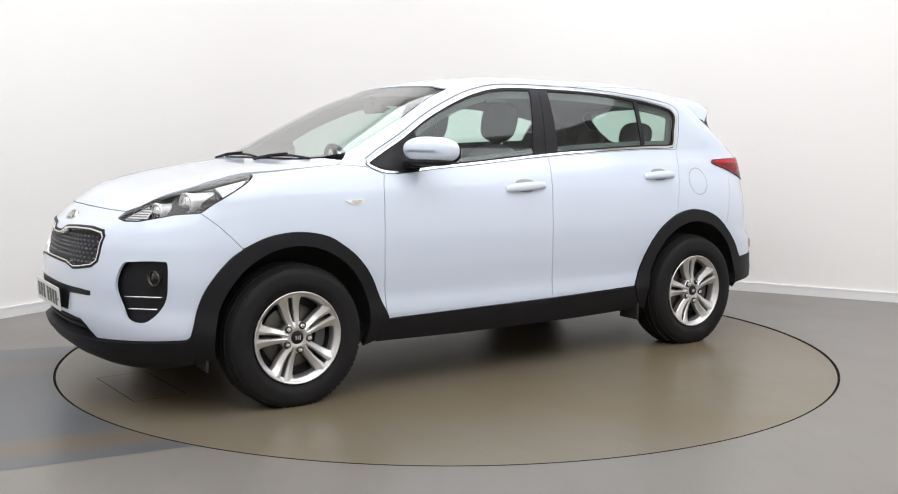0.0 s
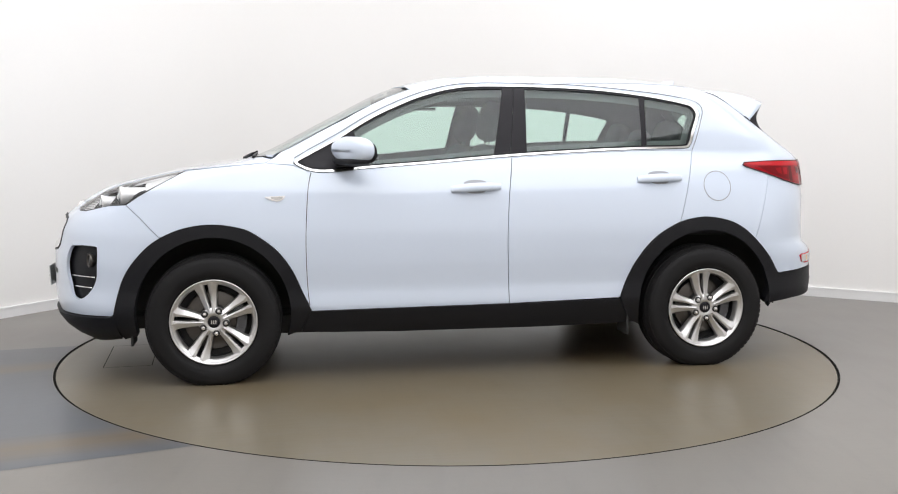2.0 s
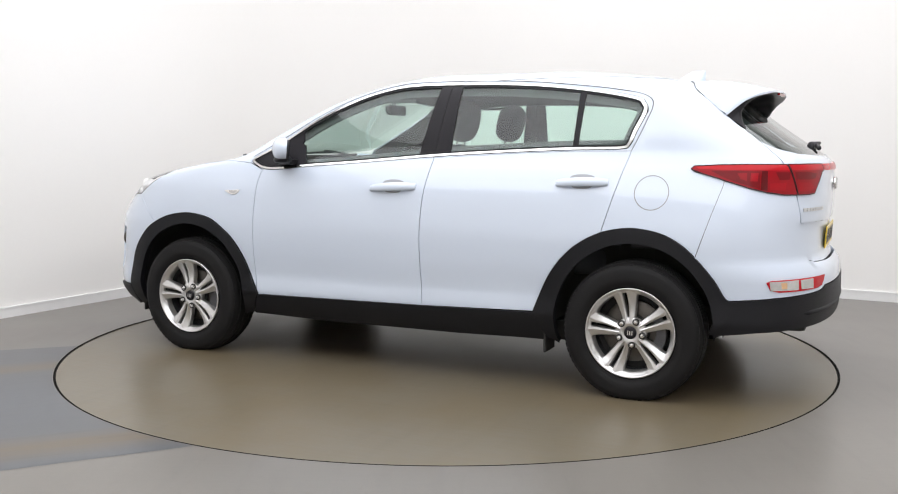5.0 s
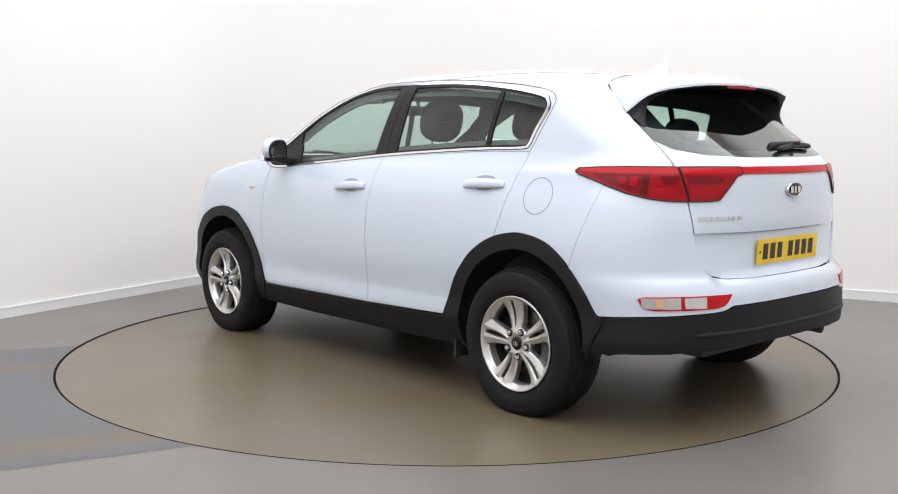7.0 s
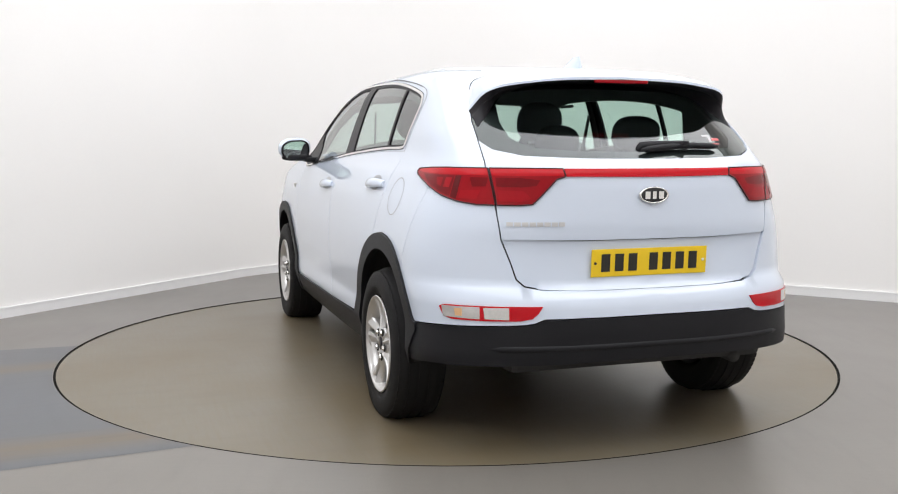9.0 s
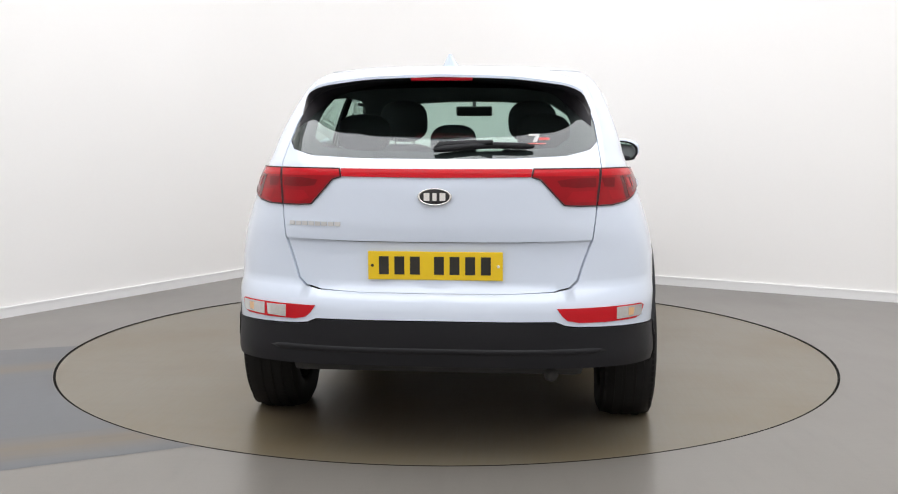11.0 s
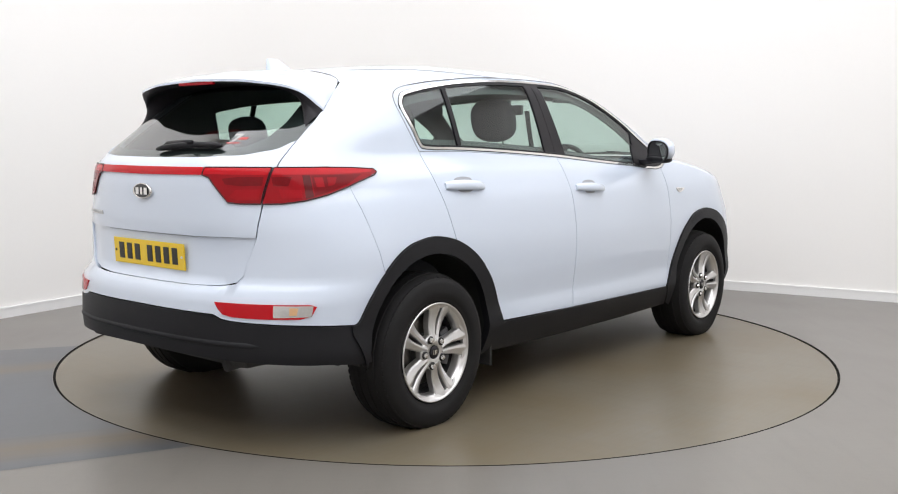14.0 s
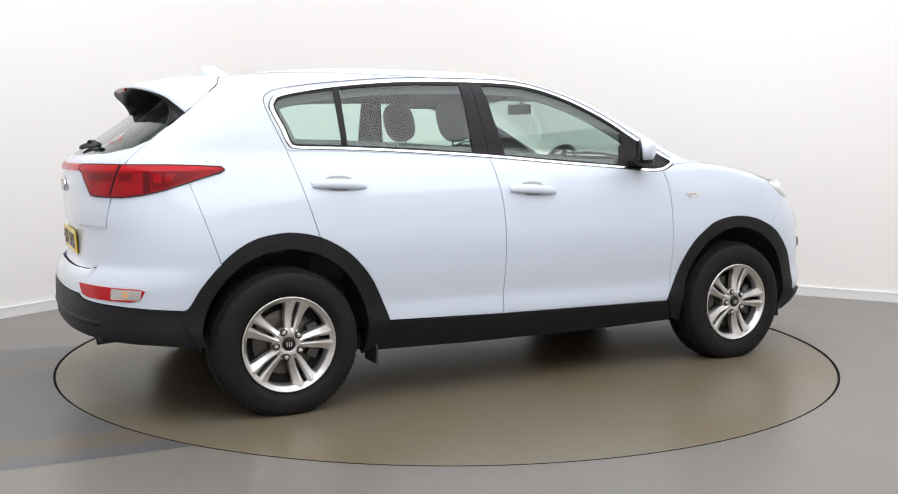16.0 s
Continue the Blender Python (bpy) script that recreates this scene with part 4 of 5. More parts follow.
# side windows
DLO_IN = inset(DLO, 0.013)
for s in range(len(DLO_IN)):
    k, a, z = DLO_IN[s]
    if a < -1.2 and z > 1.21:
        w = min(1, (-1.2 - a) / 0.09)
        DLO_IN[s] = (k, a + 0.005 * w, z)
panel("trim_backing", inset(DLO, -0.006), CLAD, car, "black backing of the chrome strip", holes=[inset(DLO, 0.016)], off=-0.007, depth=0, both=True, step=0.03, gap=0)
panel("window_trim", inset(DLO, 0.0022), CHROME, car, "chrome strip round the side windows", holes=[DLO_IN], off=0.003, depth=0.012, both=True, step=0.03, gap=0)
SEAL = inset(DLO_IN, 0.010)
panel("window_seal", DLO_IN, CLAD, car, "black rubber window seal", holes=[SEAL], off=-0.002, depth=0.012, both=True, step=0.03, gap=0)


def clip_x(loop, x0, x1):
    """The part of a loop between two slanted lines x = a + b z."""
    def cut(l, fn):
        out = []
        for p, q in zip(l, l[1:] + l[:1]):
            a, b = fn(p), fn(q)
            if a >= 0:
                out.append(p)
            if a * b < 0:
                t = a / (a - b)
                out.append((p[0], p[1] + (q[1] - p[1]) * t, p[2] + (q[2] - p[2]) * t))
        return out
    if x0:
        loop = cut(loop, lambda p: p[1] - (x0[0] + x0[1] * (p[2] - 1.18)))
    if x1:
        loop = cut(loop, lambda p: (x1[0] + x1[1] * (p[2] - 1.18)) - p[1])
    return loop


B_FRONT, B_REAR = (-0.140, -0.20), (-0.322, -0.045)
C_FRONT, C_REAR = (-0.984, -0.035), (-1.012, -0.045)
SAIL = (0.575, 0.28)
mid_b = (-0.232, -0.12)
for nm, a, b, mt, lb in (("pillar_cover", mid_b, B_FRONT, PILLAR, "black B-pillar cover of the front door"), ("pillar_cover", B_REAR, mid_b, PILLAR, "black B-pillar cover of the rear door"),
                         ("divider_bar", C_REAR, C_FRONT, PILLAR, "black window divider bar"), ("sail_panel", SAIL, None, PILLAR, "black triangle at the foot of the A-pillar")):
    panel(nm, clip_x(SEAL, a, b), mt, car, lb, off=-0.001, depth=0.012, both=True, step=0.03, gap=0.0015)
for nm, a, b, lb in (("front_window", B_FRONT, SAIL, "green-tinted front door window"), ("rear_window", C_FRONT, B_REAR, "green-tinted rear door window"), ("quarter_window", None, C_REAR, "green-tinted rear quarter window")):
    for ob in panel(nm, clip_x(SEAL, a, b), GLASS, car, lb, off=-0.006, depth=0, both=True, step=0.05, gap=-0.002):
        ob.visible_shadow = False
FRAME_SEAM = arc_line(X((-1.284, 1.197), (-1.314, 1.262), (-1.347, 1.345), (-1.369, 1.412), (-1.357, 1.452), (-1.295, 1.481), (-1.15, 1.507), (-1.004, 1.525), (-0.696, 1.554), (-0.385, 1.564), (-0.073, 1.563),
                        (0.084, 1.547), (0.239, 1.508), (0.392, 1.449), (0.545, 1.374), (0.70, 1.281), (0.85, 1.199), (0.925, 1.155)), 4)
made = skin(FRAME_SEAM + [(k, a - 0.0018, z - 0.0042) if a > -1.25 else (k, a + 0.0042, z - 0.001) for k, a, z in FRAME_SEAM[::-1]], (), 0.0009, 0, 0.03, 0)
GROOVE = mat("groove_grey", (0.075, 0.075, 0.08), 0.6, vary=0.05)
for s_ in ("L", "R"):
    link("door_frame_seam", shell_mesh("door_frame_seam", made, 0, s_), GROOVE, car, "dark seam round the door frames")
# inner shell: dark behind the gaps, headlining and inner pillars
NOTCH_F = [("X", FRONT + 0.47 * math.cos(a), 0.36 + 0.46 * math.sin(a)) for a in np.linspace(math.pi, 0, 20)]
NOTCH_R = [("X", REAR + 0.47 * math.cos(a), 0.36 + 0.46 * math.sin(a)) for a in np.linspace(math.pi, 0, 20)]
panel("inner_body", R((0, 0.40), (0.6, 0.39)) + X((-1.85, 0.37)) + NOTCH_R + X((-0.84, 0.30), (0.86, 0.30)) + NOTCH_F + X((1.83, 0.30)) + F((0.55, 0.30), (0, 0.30), (0, 1.125), (0.6, 1.125)) + X((1.10, 1.12), (0.9, 1.075), (0.4, 1.09), (-0.235, 1.145), (-0.7, 1.172), (-1.24, 1.185)) + R((0.57, 1.15), (0.3, 1.15), (0, 1.15)),
      LINER, car, "dark inner body behind the panels", off=-0.045, depth=0, step=0.07, gap=0)
HOLE_IN = inset(DLO, 0.055)
panel("headlining", R((0, 1.53), (0.40, 1.50), (0.50, 1.46), (0.54, 1.40), (0.57, 1.30), (0.585, 1.22)) + X((-1.80, 1.17), (-1.3, 1.17), (-0.8, 1.16), (0, 1.12), (0.9, 1.12)) + F((0.70, 1.20), (0.66, 1.36), (0.60, 1.45), (0.50, 1.51), (0.17, 1.53), (0, 1.532)) + [("U", U3, 1.63), ("U", 0.0, 1.63)],
      LINING, car, "grey headlining and inner pillar trims", holes=[HOLE_IN], off=-0.032, depth=0.01, step=0.06, gap=0)
def tub(bm):
    box(bm, (0.3, 0, 0.245), (2.7, 1.20, 0.11), bevel=0.03)
    box(bm, (-0.05, 0, 0.265), (1.62, 1.58, 0.08), bevel=0.02)
    # unseen tray added under the nose to deepen the shade on the floor
    box(bm, (1.80, 0, 0.27), (0.5, 1.10, 0.08), bevel=0.03)
    box(bm, (-1.85, 0, 0.38), (0.50, 1.15, 0.10), bevel=0.03)
bm = bmesh.new()
tub(bm)
part("underbody", bm, LINER, car, "dark underbody")


def arch_liner(mid, deep):
    def build(bm):
        n = 36
        rows = [[bm.verts.new((mid + 0.43 * math.cos(a), y, 0.36 + 0.43 * math.sin(a))) for y in (deep, 0.72, 0.868)] for a in np.linspace(radians(-4), radians(184), n)]
        for a, b in zip(rows, rows[1:]):
            for i in (0, 1):
                bm.faces.new((a[i], b[i], b[i + 1], a[i + 1]))
        c = bm.verts.new((mid, deep, 0.3))
        for a, b in zip(rows, rows[1:]):
            bm.faces.new((a[0], c, b[0]))
    return build


mirrored(arch_liner(FRONT, 0.52), "arch_liner", LINER, car, "dark wheel-arch liner", 60)
mirrored(arch_liner(REAR, 0.52), "arch_liner", LINER, car, "dark wheel-arch liner", 60)
for x, y, w, z in ((-0.885, 0.80, 0.15, 0.175), (1.755, 0.75, 0.16, 0.19)):
    mirrored(lambda bm, x=x, y=y, w=w, z=z: box(bm, (x, y, z + 0.07), (0.012, w, 0.13), bevel=0.004), "mud_flap", LINER, car, "black rubber mud flap")
bm = bmesh.new()
tube(bm, [(-1.2, -0.45, 0.27), (-1.7, -0.45, 0.31), (-2.02, -0.45, 0.34), (-2.10, -0.45, 0.335)], 0.028, 12)
tube(bm, [(-1.80, -0.30, 0.345), (-1.80, 0.40, 0.345)], 0.07, 14)
part("exhaust", bm, LINER, car, "dark sooty exhaust", smooth=50)
bm = bmesh.new()
tube(bm, [(REAR, -0.7, 0.31), (REAR, 0.7, 0.31)], 0.04, 10)
tube(bm, [(-1.62, -0.6, 0.29), (-1.52, -0.3, 0.25), (-1.52, 0.3, 0.25), (-1.62, 0.6, 0.29)], 0.022, 8)
part("axle", bm, LINER, car, "dark suspension beams", smooth=50)

# head lamps
HEAD = F((0.507, 0.890), (0.563, 0.880), (0.638, 0.881)) + X((1.854, 0.9135), (1.767, 0.921), (1.70, 0.965), (1.631, 1.004), (1.55, 1.048), (1.480, 1.087), (1.56, 1.073), (1.675, 1.047), (1.82, 1.007)) + F((0.597, 0.972), (0.565, 0.943))
heads = panel("head_lamp", HEAD, HOUSING, car, "swept-back head lamp with twin projectors", off=-0.080, depth=0, both=True, step=0.025, gap=-0.006)
made_lens = skin(HEAD, (), 0.001, 0.02, 0.03, 0.001)
for ob, s, k in zip(heads, ("L", "R"), (1, -1)):
    lens = link("lens", shell_mesh("lens", made_lens, 0, s), LENS, ob, "clear lamp lens")
    lens.visible_shadow = False
    bm = bmesh.new()
    pts = [surf(p[0], p[1], p[2], -0.007)[0] for p in HEAD]
    pts = [Vector((q.x, k * q.y, q.z)) for q in pts]
    tube(bm, [tuple(p) for p in pts + pts[:1]], 0.0068, 6)
    part("lamp_edge", bm, PILLAR, ob, "black lamp edge", smooth=70)
    for (kk, a, z, r, ln) in (("F", 0.655, 0.940, 0.044, 0.095), ("X", 1.812, 0.972, 0.052, 0.14)):
        p, n = surf(kk, a, z, -0.033)
        m = Matrix.Translation((p.x + 0.012, k * p.y, p.z)) @ Vector((1, 0.25 * k, -0.05)).to_track_quat("Z", "Y").to_matrix().to_4x4()
        bm = bmesh.new()
        lathe(bm, [(r * 0.3, -ln - 0.004), (r * 0.80, -ln), (r * 0.81, -ln * 0.7), (r * 0.84, -ln * 0.4), (r * 0.92, -ln * 0.18), (r, -0.008), (r, 0.0), (r * 0.84, 0.004), (r * 0.78, -0.006)], m, 32)
        pr = part("projector", bm, BARREL, ob, "satin chrome projector barrel", smooth=50)
        bm = bmesh.new()
        lathe(bm, [(r * 0.78, -0.006), (r * 0.6, 0.006), (r * 0.3, 0.013), (0.0006, 0.016)], m, 24)
        part("projector_lens", bm, MIRROR, pr, "glass projector lens", smooth=60)
    made = skin(X((1.674, 1.036), (1.60, 1.054), (1.530, 1.070), (1.60, 1.029), (1.668, 0.990)), (), -0.012, 0.01, 0.02, 0)
    link("indicator", shell_mesh("indicator", made, 0.01, s), BARREL, ob, "clear indicator reflector")
    made = skin(F((0.532, 0.893), (0.560, 0.928), (0.592, 0.954), (0.640, 0.934), (0.652, 0.900), (0.600, 0.889)), (), -0.016, 0, 0.02, 0)
    link("drl_reflector", shell_mesh("drl_reflector", made, 0, s), BARREL, ob, "clear ribbed front reflector")
    for i in range(5):
        a, b = 0.540 + 0.009 * i, 0.650 - 0.006 * i
        z = 0.897 + 0.011 * i
        bm = bmesh.new()
        q = [surf("F", a + (b - a) * t, z, -0.0145)[0] for t in (0, 0.5, 1)]
        tube(bm, [(p.x, k * p.y, p.z) for p in q], 0.0022, 6)
        part("lamp_rib", bm, HOUSING, ob, smooth=60)

# door mirrors
def mirror_cap(bm):
    puff(bm, (0.632, 0.952, 1.198), (0.064, 0.114, 0.066), 2.5, nu=36, nv=20)
    for v in bm.verts:
        t = (v.co.x - 0.632) / 0.064
        v.co.x = max(v.co.x, 0.590) - 0.64 * (v.co.y - 0.952)
        v.co.z += -0.012 * (v.co.y - 0.955) / 0.12 * 0.4 - 0.010 * max(0, t) ** 2 * (1 if v.co.z > 1.192 else -1)
        if v.co.z < 1.145:
            v.co.z = 1.145 - (1.145 - v.co.z) * 0.25


def mirror_foot(bm):
    puff(bm, (0.637, 0.935, 1.139), (0.058, 0.108, 0.022), 2.6)
    for v in bm.verts:
        v.co.x -= 0.55 * (v.co.y - 0.935)
    box(bm, (0.665, 0.845, 1.125), (0.10, 0.09, 0.03), bevel=0.010)


def mirror_oval(scale, back):
    """A rounded oblong in the mirror's slanting rear plane."""
    line = []
    for i in range(40):
        a = 2 * math.pi * i / 40
        c, d = math.cos(a), math.sin(a)
        y = 0.953 + scale * 0.100 * math.copysign(abs(c) ** 0.72, c)
        z = 1.183 + scale * 0.065 * math.copysign(abs(d) ** 0.72, d) * (1 - 0.16 * c)
        line.append((0.590 - 0.64 * (y - 0.952) - back, y, z))
    return line


def mirror_frame(bm):
    rings = [[bm.verts.new(p) for p in mirror_oval(k, d)] for k, d in ((0.90, -0.012), (0.98, -0.004), (1.0, 0.004), (0.96, 0.010), (0.87, 0.008), (0.85, 0.002))]
    for p, q in zip(rings, rings[1:]):
        for i in range(40):
            bm.faces.new((p[i], p[(i + 1) % 40], q[(i + 1) % 40], q[i]))
    bm.faces.new(rings[-1])


def mirror_face(bm):
    bm.faces.new([bm.verts.new(p) for p in mirror_oval(0.855, 0.0045)])


for k, caps in zip((1, -1), mirrored(mirror_cap, "door_mirror", PAINT, car, "white door mirror cap", 40)):
    for nm, fn, mt, lb in (("mirror_foot", mirror_foot, CLAD, "black mirror foot"), ("mirror_frame", mirror_frame, CLAD, "black mirror frame"), ("mirror_face", mirror_face, MIRROR, "mirror glass")):
        bm = bmesh.new()
        fn(bm)
        if k < 0:
            for v in bm.verts:
                v.co.y *= -1
        bmesh.ops.recalc_face_normals(bm, faces=bm.faces)
        part(nm, bm, mt, caps, lb, smooth=50)


# door handles; each cup is a flat grey patch painting the recess's shade
def handle(x0, x1, z0, z1):
    def build(bm):
        n = 18
        rings = []
        for i in range(n + 1):
            t = i / n
            x, z = x0 + (x1 - x0) * t, z0 + (z1 - z0) * t
            p, nn = surf("X", x, z)
            bow = 0.022 * math.sin(math.pi * min(1, max(0, (t + 0.03) / 1.06))) ** 0.6
            hh = 0.024 * (0.35 + 0.65 * math.sin(math.pi * (0.06 + 0.88 * t)) ** 0.5)
            c = p + nn * bow
            rings.append([bm.verts.new(c + nn * (0.004 + 0.010 * math.sin(math.pi * (0.04 + 0.92 * t)) ** 0.6) * math.cos(a) + nn.cross(Vector((-1, 0, 0))).normalized() * hh * math.sin(a)) for a in [2 * math.pi * k / 12 for k in range(12)]])
        for a, b in zip(rings, rings[1:]):
            for k in range(12):
                bm.faces.new((a[k], a[(k + 1) % 12], b[(k + 1) % 12], b[k]))
        bm.faces.new(rings[0])
        bm.faces.new(rings[-1][::-1])
        bmesh.ops.recalc_face_normals(bm, faces=bm.faces)
    return build


CUP_SHADE = mat("handle_recess", (0.34, 0.35, 0.37), 0.45, coat=0.2, vary=0.02)
for doors, x0, x1, z0, z1 in ((front_door, 0.112, -0.158, 0.988, 1.002), (rear_door, -0.930, -1.190, 1.034, 1.042)):
    for ob in mirrored(handle(x0, x1, z0, z1), "handle", PAINT, car, "white pull handle", 50):
        ob.parent = doors[0] if ob.data.vertices[0].co.y > 0 else doors[1]
    xm, zm = (x0 + x1) / 2, (z0 + z1) / 2
    cup = rounded(X((xm + 0.062, zm + 0.030), (xm, zm + 0.043), (xm - 0.062, zm + 0.030), (xm - 0.05, zm - 0.018), (xm, zm - 0.028), (xm + 0.05, zm - 0.018)))
    made = skin(cup, (), 0.0012, 0, 0.02, 0)
    for d, s in zip(doors, ("L", "R")):
        link("handle_cup", shell_mesh("handle_cup", made, 0, s), CUP_SHADE, d, "handle recess")

# fuel flap: a groove and its round door
made = skin(rounded(X(*[(-1.403 + 0.083 * math.cos(a), 0.998 + 0.083 * math.sin(a)) for a in np.linspace(0, 2 * math.pi, 25)[:-1]]), 2), [rounded(X(*[(-1.403 + 0.079 * math.cos(a), 0.998 + 0.079 * math.sin(a)) for a in np.linspace(0, 2 * math.pi, 25)[:-1]]), 2)], 0.0008, 0, 0.02, 0)
link("fuel_flap_groove", shell_mesh("fuel_flap_groove", made, 0, "L"), mat("flap_groove_grey", (0.30, 0.30, 0.31), 0.6, vary=0.05), car, "round seam of the fuel flap")
for ob in panel("side_repeater", rounded(X((1.075, 0.957), (1.02, 0.960), (0.975, 0.962), (0.985, 0.944), (1.01, 0.934), (1.045, 0.940))), BARREL, car, "small clear side repeater lamp", off=0.004, depth=0.006, both=True, step=0.02, gap=0):
    s = "L" if ob.data.vertices[0].co.y > 0 else "R"
    made = skin(rounded(X((1.045, 0.955), (1.01, 0.957), (0.985, 0.957), (1.00, 0.943), (1.03, 0.943))), (), 0.0055, 0, 0.02, 0)
    link("repeater_lens", shell_mesh("repeater_lens", made, 0, s), CLEAR, ob, "clear repeater lens")

# aerial fin, roof strips, wipers
bm = bmesh.new()
rings = []
for t in (0, 0.25, 0.5, 0.75, 1.0):
    w, l0, l1 = 0.042 * (1 - t) ** 0.9 + 0.006, -1.36 - 0.135 * t ** 0.9, -1.565
    rings.append([bm.verts.new((l0 + (l1 - l0) * (0.5 - 0.5 * math.cos(a)), w * math.sin(a), 1.555 + 0.070 * t)) for a in [2 * math.pi * k / 16 for k in range(16)]])
for a, b in zip(rings, rings[1:]):
    for k in range(16):
        bm.faces.new((a[k], a[(k + 1) % 16], b[(k + 1) % 16], b[k]))
bm.faces.new(rings[-1])
bmesh.ops.recalc_face_normals(bm, faces=bm.faces)
for v in bm.verts:
    v.co.x += 0.075
part("aerial_fin", bm, PAINT, car, "white shark-fin aerial", smooth=50)
STRIP = mat("roof_strip", (0.50, 0.51, 0.53), 0.5, vary=0.05)
mirrored(lambda bm: tube(bm, [tuple(surf("X", -1.40 + 1.4 * i / 20, 1.548 + 0.022 * math.sin(math.pi * min(1, (i + 3) / 20)), -0.0005)[0]) for i in range(21)], 0.003, 6), "roof_strip", STRIP, car, "grey roof joint strip", 60)


def front_wiper(y0, y1, x_in):
    def build(bm):
        pts = [surf("F", abs(y0 + (y1 - y0) * i / 10), 1.149 + x_in * math.sin(math.pi * i / 10), 0.007)[0] for i in range(11)]
        pts = [Vector((p.x, y0 + (y1 - y0) * i / 10, p.z)) for i, p in enumerate(pts)]
        tube(bm, [tuple(p) for p in pts], 0.006, 8)
        tube(bm, [tuple(pts[0] + Vector((0.030, 0, -0.012))), tuple(pts[2] + Vector((0.012, 0, 0.003))), tuple(pts[5] + Vector((0, 0, 0.010)))], [0.009, 0.008, 0.006], 8)
    return build


for y0, y1 in ((-0.60, 0.02), (0.06, 0.62)):
    bm = bmesh.new()
    front_wiper(y0, y1, 0.012)(bm)
    part("windscreen_wiper", bm, CLAD, car, "black windscreen wiper", smooth=60)
bm = bmesh.new()
pts = []
for i in range(13):
    y = 0.010 - 0.385 * i / 12
    p, n = surf("R", abs(y), 1.196 + 0.014 * i / 12 + 0.010 * math.sin(math.pi * i / 12), 0.012)
    pts.append(Vector((p.x, y, p.z)))
tube(bm, [tuple(p) for p in pts], [0.007] + [0.013] * 11 + [0.005], 8)
p0, _ = surf("R", 0.0, 1.228, 0.022)
p1, _ = surf("R", 0.10, 1.234, 0.024)
tube(bm, [(p0.x - 0.005, 0.015, 1.200), (p0.x, -0.01, 1.222), (p1.x, -0.10, 1.228), (pts[7].x - 0.015, pts[7].y, pts[7].z + 0.012)], [0.012, 0.018, 0.016, 0.009], 10)
part("rear_wiper", bm, CLAD, tailgate, "black rear wiper", smooth=60)
# number plates: their characters stand as plain bars
def plate(material, x, z, out, tilt, parent, label):
    m = Matrix.Translation((x, 0, z)) @ pose(0, 0, 0, 0, tilt, 0)
    bm = bmesh.new()
    box(bm, (0, 0, 0), (0.006, 0.52, 0.111), m, bevel=0.0028)
    ob = part("number_plate", bm, material, parent, label)
    widths = [(0.195, 0.05), (0.135, 0.05), (0.075, 0.05), (0.015, 0.05), (-0.078, 0.05), (-0.138, 0.05), (-0.198, 0.05)]
    for y, w in widths:
        bm = bmesh.new()
        box(bm, (out * 0.0038, -out * (-y), 0.001), (0.0016, w - 0.012, 0.070), m)
        part("plate_bar", bm, INK, ob)
    for y in (0.243, -0.243):
        bm = bmesh.new()
        lathe(bm, [(0.006, 0), (0.005, 0.003), (0.0005, 0.0035)], m @ Matrix.Translation((out * 0.003, y, 0)) @ pose(0, 0, 0, 0, 90 * out, 0), 12)
        part("plate_screw", bm, INK if y > 0 else WHITEPLATE, ob)
    return ob


plate(YELLOW, -2.152, 0.764, -1, -3, tailgate, "yellow rear number plate with black characters")
plate(WHITEPLATE, 2.262, 0.497, 1, 3, car, "white front number plate with black characters")


def emblem(x, z, tilt, k, parent):
    """An oval emblem: chrome rim, black field, plain light shapes."""
    m = Matrix.Translation((x, 0, z)) @ pose(0, 0, 0, 0, 90 * k + tilt, 0) @ Matrix.Diagonal((0.033, 0.066, 1, 1))
    bm = bmesh.new()
    lathe(bm, [(1.0, -0.004), (1.0, 0.004), (0.94, 0.007), (0.86, 0.004)], m, 40)
    ob = part("emblem", bm, CHROME, parent, "oval chrome-rimmed black emblem", smooth=50)
    bm = bmesh.new()
    lathe(bm, [(0.88, 0.004), (0.5, 0.005), (0.001, 0.0055)], m, 40)
    part("emblem_field", bm, GLOSSBLACK, ob, "gloss black field", smooth=50)
    bm = bmesh.new()
    for y, w, lean in ((0.46, 0.17, 0.0), (0.0, 0.12, 0.0), (-0.46, 0.17, 0.0)):
        vs = [bm.verts.new(m @ Vector((zz * 0.44, k * 0 + yy + lean * zz * 0.6, 0.0072))) for zz, yy in ((-1, y - w), (-1, y + w), (1, y + w), (1, y - w))]
        bm.faces.new(vs)
    bmesh.ops.recalc_face_normals(bm, faces=bm.faces)
    part("emblem_shape", bm, CHROME, ob, "plain chrome shapes")


emblem(-2.1715, 1.03, 0, -1, tailgate)
pe, ne = surf("F", 0.001, 0.876, 0.006)
emblem(pe.x, 0.876, -38, 1, car)
